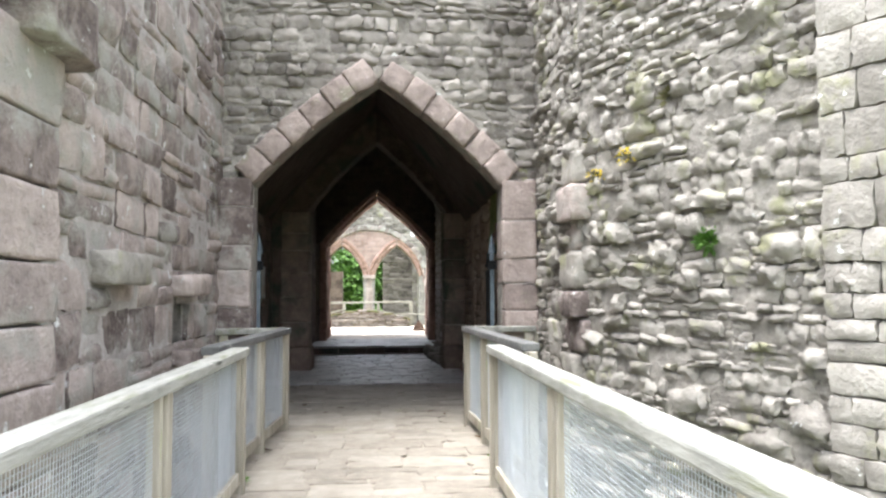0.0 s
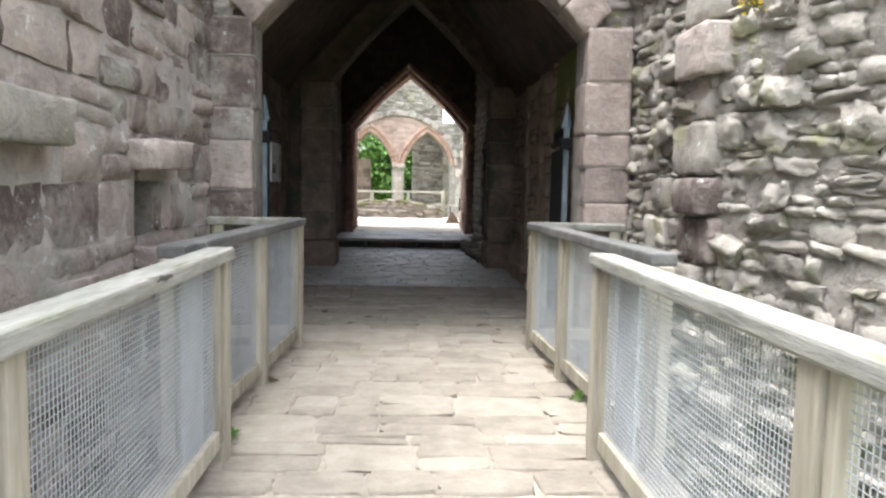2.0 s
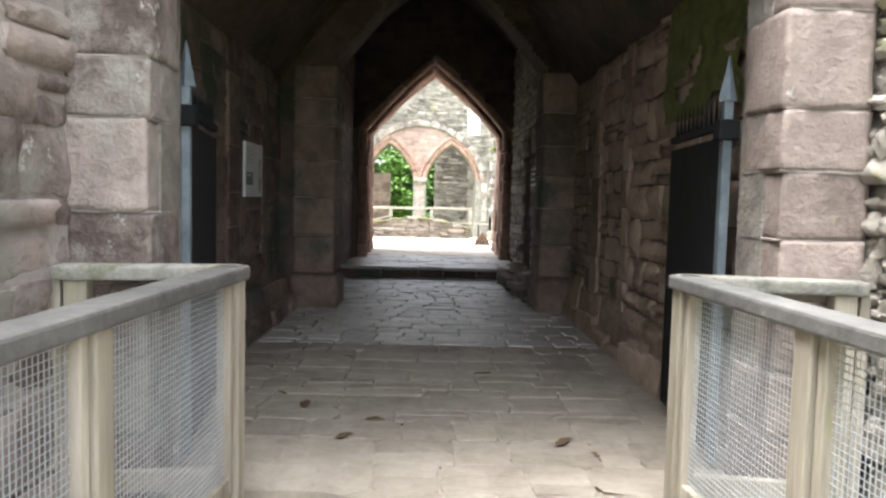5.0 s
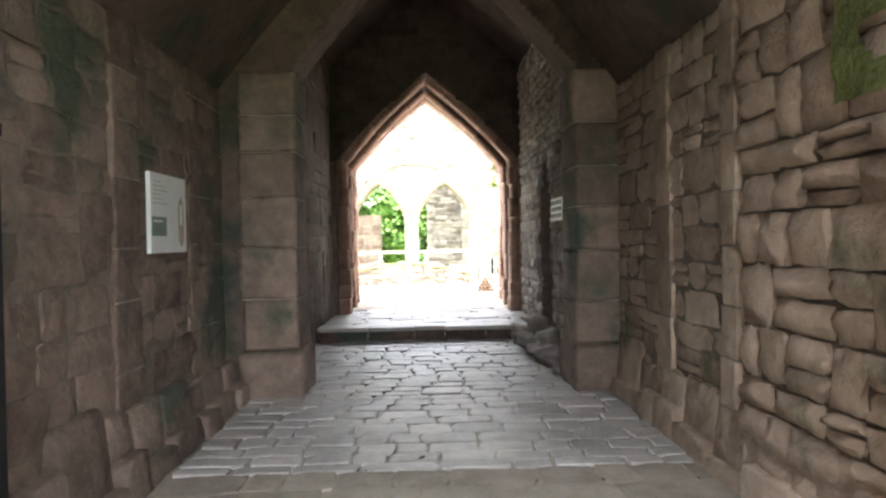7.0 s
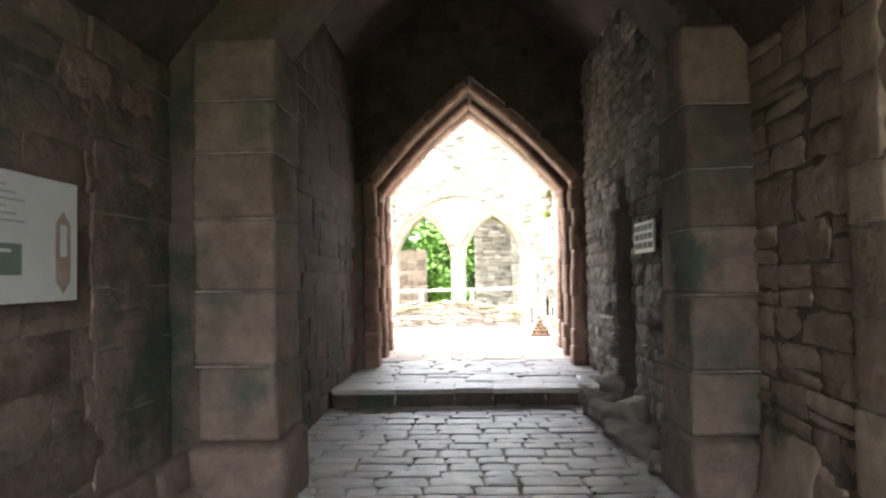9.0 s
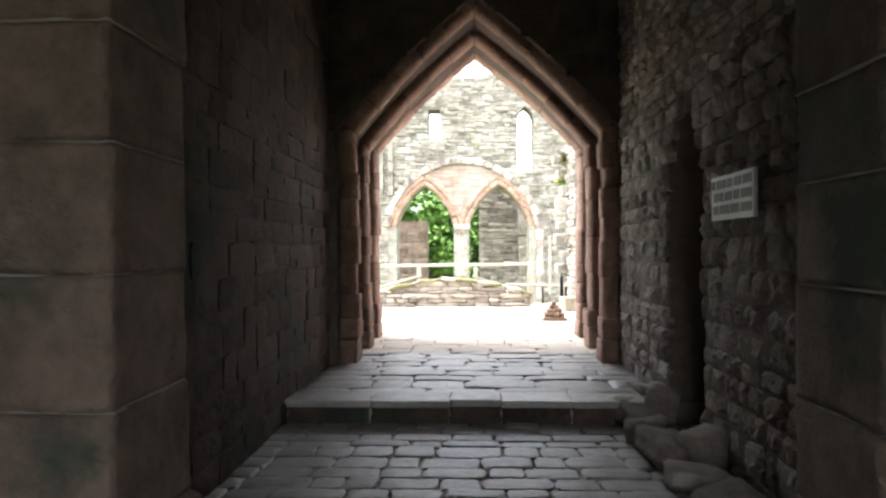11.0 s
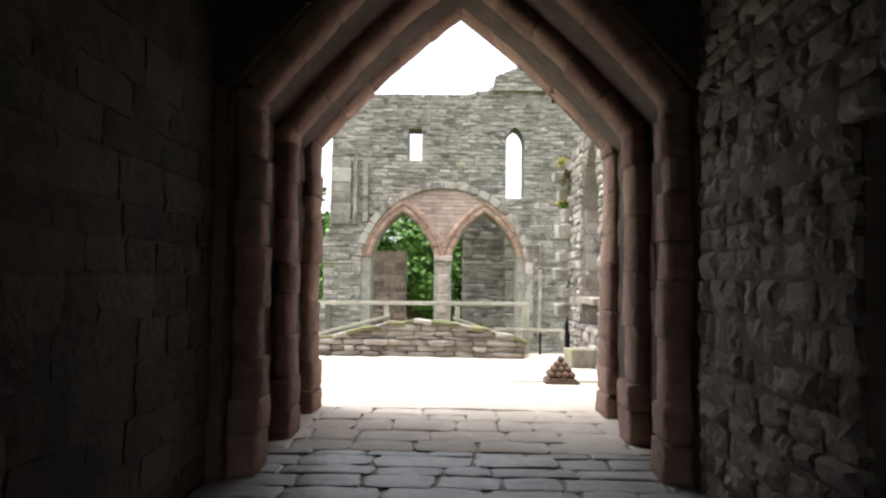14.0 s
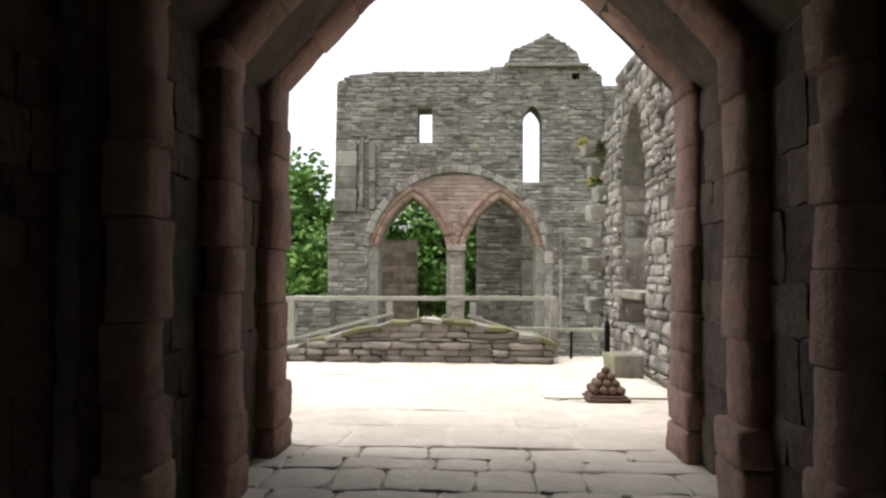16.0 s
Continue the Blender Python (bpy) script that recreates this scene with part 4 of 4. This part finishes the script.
block(lw, WORN, GREY, (-1.68, 4.72, 1.56), (0, 1, 0), (0, 0, 1), (0.66, 0.3, 0.2), "ledge_stone")
block(lw, WORN, RED, (-1.66, 6.3, 1.47), (0, 1, 0.05), (0, 0, 1), (0.62, 0.34, 0.17), "lintel_stone")
block(lw, WORN, RED, (-1.68, 6.35, 0.86), (0, 1, -0.08), (0, 0, 1), (0.55, 0.3, 0.14), "ledge_stone")
block(lw, WORN, RED, (-1.70, 3.55, 2.72), (0, 1, 0), (0, 0, 1), (0.6, 0.5, 0.34), "corbel_stone")
block(lw, WORN, RED, (-1.72, 3.3, 3.02), (0, 1, 0.1), (0, 0, 1), (0.9, 0.66, 0.26), "corbel_stone")
z = -1.2
while z < 2.5:
    h = rng.uniform(0.28, 0.42)
    block(lw, BLOCK, RED, (-1.72, 3.3 + rng.uniform(-0.03, 0.03), z + h / 2), (0, 1, 0), (0, 0, 1), (0.78, 0.3, h - 0.012), "pier_stone")
    z += h
d, n = Vector((0.447, -0.894, 0)), Vector((-0.894, -0.447, 0))
masonry(rw, Vector((2.75, 4.1, 0)) + n * 0.09, d, (0, 0, 1), n, (-0.02, 1.34), (-1.5, 5.4), (0.12, 0.28), (0.16, 0.46), (0.035, 0.06), ASHLAR, GREY, near=lambda c: -0.4 < c.z < 3.4, limit=90, lean=0.03, gap=0.01, name="pier_stone")
# pilasters in the first bay, and the rough footing that spreads from the walls
for par, x, s, strips in ((al, BAY_A[0][0], -1, ((11.25, 0.36), (12.9, 0.9))), (ar, BAY_A[-1][0], 1, ((10.95, 0.2), (12.05, 0.28)))):
    stone = RED_DARK if s < 0 else LIT_TAN
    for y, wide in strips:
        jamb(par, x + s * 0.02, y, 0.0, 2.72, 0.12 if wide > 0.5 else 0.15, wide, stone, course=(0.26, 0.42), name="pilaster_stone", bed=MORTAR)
    y = 8.5
    while y < 13.1:
        l = rng.uniform(0.25, 0.6)
        for reach, top in ((rng.uniform(0.46, 0.58), rng.uniform(0.14, 0.3)), (rng.uniform(0.24, 0.32), rng.uniform(0.4, 0.6))):
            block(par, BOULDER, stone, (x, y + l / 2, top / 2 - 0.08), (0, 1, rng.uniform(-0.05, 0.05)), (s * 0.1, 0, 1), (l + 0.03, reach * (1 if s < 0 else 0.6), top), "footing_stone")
        y += l

# worn kerb stones along the rubble wall before the doorway
for i, (x, y, l, w, h) in enumerate(((1.28, 13.95 + 0.2, 0.5, 0.3, 0.2), (1.25, 14.65, 0.55, 0.36, 0.24), (1.2, 15.2, 0.5, 0.4, 0.26), (1.22, 15.75, 0.6, 0.42, 0.28), (1.18, 16.3, 0.5, 0.36, 0.27), (1.2, 16.75, 0.45, 0.34, 0.30), (1.36, 17.25, 0.5, 0.2, 0.36), (1.38, 15.55, 0.34, 0.3, 0.42), (1.4, 16.75, 0.3, 0.3, 0.48))):
    ob = tagged(new("kerb_stone", stone_mesh(COBBLE, i % 8, BAY_GREY)), "worn grey kerb stone at the foot of the passage wall", "stone", "kerb stones")
    ob.matrix_basis = pose(x, y, h * 0.36 - 0.03, (8, -10, 6, 12, -7, 9, 4, -12, 10)[i], (5, -6, 9, -4, 7, -8, 3, 6, -7)[i], 90 + (-16, 14, -9, 11, -13, 15, 6, 24, -18)[i]) @ Matrix.Diagonal((l * 0.8, w * 0.85, h * (0.6, 0.7, 0.55, 0.6, 0.6, 0.65, 0.7, 0.65, 0.65)[i], 1))

# ---- plants on the walls ----


def tuft(name, label, category, at, size, count, mat, seed, petal=None, petals=0):
    r = random.Random(seed)
    th = empty(name, label, category, "wall plants", at)
    for nm, m, n, wide in (("leaves", mat, count, 0.16), ("flowers", petal, petals, 0.3)):
        if not n:
            continue
        verts, faces = [], []
        for _ in range(n):
            d = Vector((r.gauss(0, 1), r.gauss(0, 1), r.gauss(0.4, 0.8))).normalized()
            c = d * size * r.uniform(0.25, 1.0) if nm == "flowers" else d * size * r.uniform(0.0, 0.4)
            l = size * (0.6 if nm == "leaves" else 0.28)
            side = d.cross(Vector((r.random(), r.random(), r.random()))).normalized() * l * wide * (1 if nm == "leaves" else 1.4)
            k = len(verts)
            verts += [c, c + d * l * 0.5 + side, c + d * l, c + d * l * 0.5 - side]
            faces.append((k, k + 1, k + 2, k + 3))
        ob = tagged(new(nm, mesh_of(nm, verts, faces, m)), kind="stuff")
        ob.parent = th


tuft("wallflower", "yellow wallflower growing from the rubble wall", "flower", (1.84, 5.95, 2.38), 0.07, 40, TURF, 1, GORSE, 46)
tuft("wallflower", "yellow wallflower growing from the rubble wall", "flower", (1.95, 5.55, 2.48), 0.08, 40, TURF, 2, GORSE, 50)
tuft("grass_tuft", "green tuft of weeds in the rubble wall", "plant", (2.36, 4.95, 1.75), 0.15, 220, LEAF, 3)
tuft("grass_tuft", "olive tuft of weeds in the rubble wall", "plant", (1.9, 6.2, 2.75), 0.12, 120, TURF, 4)
tuft("grass_tuft", "olive tuft of weeds in the rubble wall", "plant", (2.25, 5.3, 2.9), 0.13, 120, TURF, 5)
tuft("grass_tuft", "small weeds by the paving edge", "plant", (-1.0, 5.5, 0.02), 0.07, 60, LEAF, 6)
tuft("grass_tuft", "small weeds by the paving edge", "plant", (0.98, 6.2, 0.02), 0.07, 60, LEAF, 8)

# ---- courtyard ----
side_top = [(EXIT1, 4.3), (22.0, 4.1), (23.4, 3.95), (24.4, 3.95), (25.0, 4.1), (25.5, 4.3), (25.9, 4.4), (26.5, 4.4), (26.6, 4.2), (26.8, 3.9), (27.2, 3.85), (27.6, 3.8), (27.9, 3.3), (28.0, -1.5), (EXIT1, -1.5)]
WIN = [(24.9, 0.75), (24.9, 1.05)] + [(24.9, 2.7), (25.05, 3.2), (25.35, 3.6), (25.65, 3.8), (25.95, 3.6), (26.25, 3.2), (26.4, 2.7)] + [(26.4, 1.05), (26.4, 0.75)]
cw = structure("wall_court_right", prism([side_top, WIN], "x", 2.12, 3.3), MORTAR, "ruined pale stone courtyard wall with a tall window")
masonry(cw, (2.12, 0, 0), (0, 1, 0), (0, 0, 1), (-1, 0, 0), (EXIT1, 28.8), (0.1, 5.3), (0.08, 0.2), (0.14, 0.42), (0.02, 0.08), CHIP, FAR, cut=loops_cut([WIN], 0.02, side_top), near=lambda c: c.y > 22.5 and c.z < 4.6, limit=280, lean=0.05)
masonry(cw, (0, 26.4, 0), (1, 0, 0), (0, 0, 1), (0, -1, 0), (2.16, 3.3), (0.75, 2.7), (0.2, 0.34), (0.3, 0.5), (0.02, 0.04), ASHLAR, RED, near=lambda c: True, limit=40)
block(cw, BLOCK, SLAB, (2.35, 25.65, 1.16), (0, 1, 0), (0, 0, 1), (1.6, 0.7, 0.1), "window_sill")
for i in range(9):
    block(cw, BLOCK, GREY, (2.1 + rng.uniform(-0.1, 0.15), 27.8 + 0.14 * math.sin(i * 1.9), 3.4 - i * 0.36 + rng.uniform(-0.1, 0.1)), (0, 1, 0.1), (0, 0, 1), (rng.uniform(0.35, 0.6), 0.5, rng.uniform(0.14, 0.26)), "ragged_stone")
tuft("grass_tuft", "yellow-green weeds on the ragged wall end", "plant", (2.06, 27.5, 3.4), 0.22, 160, TURF, 11)
tuft("wallflower", "yellow wallflower on the ragged wall end", "flower", (2.02, 27.8, 2.9), 0.18, 90, LEAF, 12, GORSE, 40)
tuft("wallflower", "yellow flowers high on the hall wall", "flower", (4.0, 41.85, 6.1), 0.2, 60, LEAF, 13, GORSE, 60)

# low curved ruin wall in front of the rail
hump = [(x, 0.24 + 0.51 * max(0.0, 1 - abs((x + 0.57) / 2.3) ** 1.6) + 0.02 * math.sin(i * 2.7)) for i, x in enumerate(-3.4 + 0.225 * k for k in range(21))]
low = tagged(new("low_ruin_wall", finish(prism([[(-3.4, -0.4)] + hump + [(1.1, -0.4)]], "y", 26.05, 26.6), "low_ruin_wall", TURF)), "low arched rubble wall with mossy top beside the rail", "wall")
masonry(low, (0, 26.05, 0), (1, 0, 0), (0, 0, 1), (0, -1, 0), (-3.4, 1.1), (0.17, 0.85), (0.05, 0.11), (0.16, 0.5), (0.04, 0.16), LAYER, FAR, cut=loops_cut([], 0.0, [(-3.4, -0.4)] + hump + [(1.1, -0.4)]), near=lambda c: True, limit=150, lean=0.08, gap=0.008)
for i in range(1, 20):
    (xa, za), (xb, zb) = hump[i], hump[min(20, i + 1)]
    block(low, BLOCK, TURF if i % 3 else FAR, ((xa + xb) / 2, 26.2 + rng.uniform(-0.05, 0.05), (za + zb) / 2 + 0.01), (xb - xa, 0, zb - za), (0, 1, 0), (0.3, 0.06, rng.uniform(0.4, 0.6)), "capping_stone")

fence = empty("timber_fence", "grey timber rail fence at the courtyard edge", "fence", at=(0, 26.75, 0))
part("top_rail", beam((-4.2, 0, 1.02), (1.22, 0, 1.06), 0.09, 0.065), RAIL_PALE, fence)
for x in (-4.0, -2.75, -1.27, -0.02):
    part("post", box(x - 0.045, x + 0.045, -0.04, 0.04, -0.6, 1.0, bevel=0.006), RAIL_PALE, fence)
part("end_post", box(1.12, 1.24, -0.06, 0.06, -0.6, 1.06, bevel=0.008), RAIL_PALE, fence)
part("brace", beam((-3.2, -0.05, 0.3), (-1.2, -0.05, 0.82), 0.05, 0.045), RAIL_PALE, fence)
part("brace", beam((-0.1, -0.05, 0.8), (1.1, -0.05, 0.42), 0.05, 0.045), RAIL_PALE, fence)
stair = empty("iron_handrail", "thin dark iron posts with a pale rail beside the steps", "railing", at=(0, 26.6, 0))
part("rail", beam((0.62, 0, 0.62), (2.05, 0, 0.60), 0.06, 0.05), RAIL_PALE, stair)
for x in (1.42, 1.92):
    part("post", box(x - 0.018, x + 0.018, -0.018, 0.018, -0.3, 0.6, bevel=0.003), IRON, stair)
post = empty("iron_post", "slim black iron post with pointed top", "post", at=(1.62, 24.9, STEP))
part("shaft", box(-0.03, 0.03, -0.03, 0.03, 0, 0.62, bevel=0.006), IRON, post)
bm = bmesh.new()
g = bmesh.ops.create_cone(bm, cap_ends=True, segments=8, radius1=0.035, radius2=0.004, depth=0.12)
bmesh.ops.translate(bm, vec=(0, 0, 0.68), verts=g["verts"])
part("tip", bm, IRON, post)
sq = tagged(new("stone_trough", stone_mesh(BLOCK, 3, GREY)), "small squared pale stone block by the wall", "stone")
sq.matrix_basis = pose(1.78, 24.75, STEP + 0.14, 0, 0, 8) @ Matrix.Diagonal((0.36, 0.4, 0.3, 1))
mat_ = tagged(new("stone_slab", stone_mesh(BLOCK, 5, COURT)), "flat worn stone slab set in the courtyard", "stone")
mat_.matrix_basis = pose(1.3, 23.85, STEP + 0.005, 0, 0, 2) @ Matrix.Diagonal((1.3, 1.3, 0.03, 1))

# ---- ruins behind the hall arches, and the hall's own details ----
pier = structure("wall_behind_dark", box(-4.4, -2.28, 46.0, 46.9, -1.5, 2.75), MORTAR_DARK, "dark stone wall stub behind the hall arch")
masonry(pier, (0, 46.0, 0), (1, 0, 0), (0, 0, 1), (0, -1, 0), (-4.4, -2.28), (-1, 2.75), (0.2, 0.3), (0.3, 0.6), (0.01, 0.04), ASHLAR, RED_DARK, near=lambda c: True, limit=120)
lean_wall = structure("wall_behind_rubble", prism([[(0.25, -1.5), (0.25, 4.9), (2.15, 5.0), (2.15, -1.5)]], "y", 46.5, 47.6), MORTAR, "tall rubble wall behind the hall arch")
masonry(lean_wall, (0, 46.5, 0), (1, 0, 0), (0, 0, 1), (0, -1, 0), (0.25, 2.15), (-1, 4.9), (0.1, 0.22), (0.25, 0.7), (0.02, 0.1), LAYER, FAR, near=lambda c: True, limit=200)
jamb(lean_wall, 2.4, 46.6, -1, 4.9, 0.5, 0.5, GREY, course=(0.4, 0.6), name="corner_stone")
for x, w, z0, z1 in ((-4.55, 0.75, 3.6, 6.1), (-4.0, 0.14, 3.6, 6.3), (-3.6, 0.22, 3.7, 6.1)):
    jamb(hall, x, HALL_Y - 0.02, z0, z1, w, 0.3, FAR, course=(0.3, 0.6), name="pilaster_stone")
for x, w in ((2.78, 0.3), (3.2, 0.12)):
    jamb(hall, x, HALL_Y + 0.0, -0.8, 2.9, w, 0.3, RED, course=(0.3, 0.6), name="pilaster_stone")
block(hall, BLOCK, GREY, (2.75, HALL_Y - 0.05, 8.93), (1, 0, 0), (0, 0, 1), (2.9, 0.4, 0.1), "string_course")
end_wall = structure("wall_hall_return", box(4.75, 5.6, HALL_Y + 0.3, HALL_Y + 3, -2, 8.3), MORTAR, "return of the ruined hall wall")
masonry(end_wall, (0, HALL_Y + 0.3, 0), (1, 0, 0), (0, 0, 1), (0, -1, 0), (4.75, 5.6), (0, 8.3), (0.12, 0.24), (0.25, 0.6), (0.02, 0.08), RUBBLE, FAR)
foot_wall = structure("wall_hall_foot", box(-6.4, -4.9, HALL_Y - 1.0, HALL_Y + 0.2, -1.5, 0.55), MORTAR, "low broken wall at the foot of the hall")
masonry(foot_wall, (0, HALL_Y - 1.0, 0), (1, 0, 0), (0, 0, 1), (0, -1, 0), (-6.4, -4.9), (-1, 0.55), (0.12, 0.24), (0.25, 0.6), (0.02, 0.08), RUBBLE, FAR, near=lambda c: True, limit=60)

# ---- trees ----


def tree(at, height, spread, seed):
    r = random.Random(seed)
    th = empty("tree", "tall broad-leaved tree in full green leaf", "tree", "trees behind the hall", at)
    bm = bmesh.new()
    tips = []

    def limb(p, q, r0, r1):
        d = (q - p)
        m = Matrix.Translation((p + q) / 2) @ d.to_track_quat("Z", "Y").to_matrix().to_4x4()
        bmesh.ops.create_cone(bm, cap_ends=True, segments=8, radius1=r0, radius2=r1, depth=d.length, matrix=m)
    top = Vector((r.uniform(-0.4, 0.4), r.uniform(-0.4, 0.4), height * 0.62))
    limb(Vector((0, 0, -0.5)), top, 0.38, 0.16)
    for i in range(16):
        f = r.uniform(0.12, 1.0)
        p = Vector((0, 0, -0.5)).lerp(top, f)
        a = r.uniform(0, 2 * math.pi)
        reach = spread * r.uniform(0.55, 1.0) * (1.1 - 0.45 * f)
        q = p + Vector((math.cos(a) * reach, math.sin(a) * reach, height * r.uniform(0.02, 0.3)))
        limb(p, q, 0.12, 0.03)
        tips += [q, p.lerp(q, 0.65), p.lerp(q, 0.4)]
    tips += [top + Vector((r.uniform(-1, 1), r.uniform(-1, 1), r.uniform(0, height * 0.3))) for _ in range(5)]
    part("trunk", bm, BARK, th)
    verts, faces = [], []
    for c in tips:
        size = spread * r.uniform(0.22, 0.42)
        for _ in range(170):
            d = Vector((r.gauss(0, 1), r.gauss(0, 1), r.gauss(0, 0.8)))
            p = c + d.normalized() * size * r.random() ** 0.45
            s = r.uniform(0.10, 0.22)
            u = Vector((r.gauss(0, 1), r.gauss(0, 1), r.gauss(0, 0.5))).normalized() * s
            w = u.cross(Vector((r.gauss(0, 1), r.gauss(0, 1), r.gauss(0, 1)))).normalized() * s * 0.6
            k = len(verts)
            verts += [p - u, p + w, p + u, p - w]
            faces.append((k, k + 1, k + 2, k + 3))
    ob = tagged(new("crown", mesh_of("crown", verts, faces, LEAF)), kind="stuff")
    ob.parent = th


for i, (x, y, h, s) in enumerate(((-7.6, 48, 7.4, 3.2), (-10.6, 52, 8.2, 3.4), (-2.2, 52, 7.2, 3.0), (0.4, 55, 7.0, 3.0), (3.6, 53, 6.2, 2.6), (-5.0, 54, 6.6, 3.0))):
    tree((x, y, -0.9), h, s, 30 + i)

# ---- dead leaves on the paving ----
def dead_leaf(at, turn, size, seed):
    r = random.Random(seed)
    n = 10
    verts = [(0, 0, 0.012)]
    for i in range(n):
        a = 2 * math.pi * i / n
        k = size * (0.6 + 0.4 * abs(math.cos(a))) * r.uniform(0.8, 1.15)
        verts.append((math.cos(a) * k, math.sin(a) * k * 0.55, 0.004 + 0.012 * abs(math.sin(a)) * r.random()))
    faces = [(0, 1 + i, 1 + (i + 1) % n) for i in range(n)]
    ob = tagged(new("dead_leaf", mesh_of("dead_leaf", verts, faces, DEAD)), "curled brown dead leaf lying on the paving", "leaf", "dead leaves")
    ob.matrix_basis = pose(*at, 0, 0, turn)


for i, (x, y) in enumerate(((-0.95, 9.8), (-0.6, 8.6), (-0.92, 9.2), (-1.12, 9.45), (-0.45, 8.9), (0.62, 8.55), (0.75, 8.35), (-0.8, 10.6), (0.3, 10.1), (-0.2, 11.4), (0.95, 7.0), (-1.0, 6.6))):
    dead_leaf((x, y, 0.006), 47 * i, 0.045 + 0.02 * (i % 3), i)
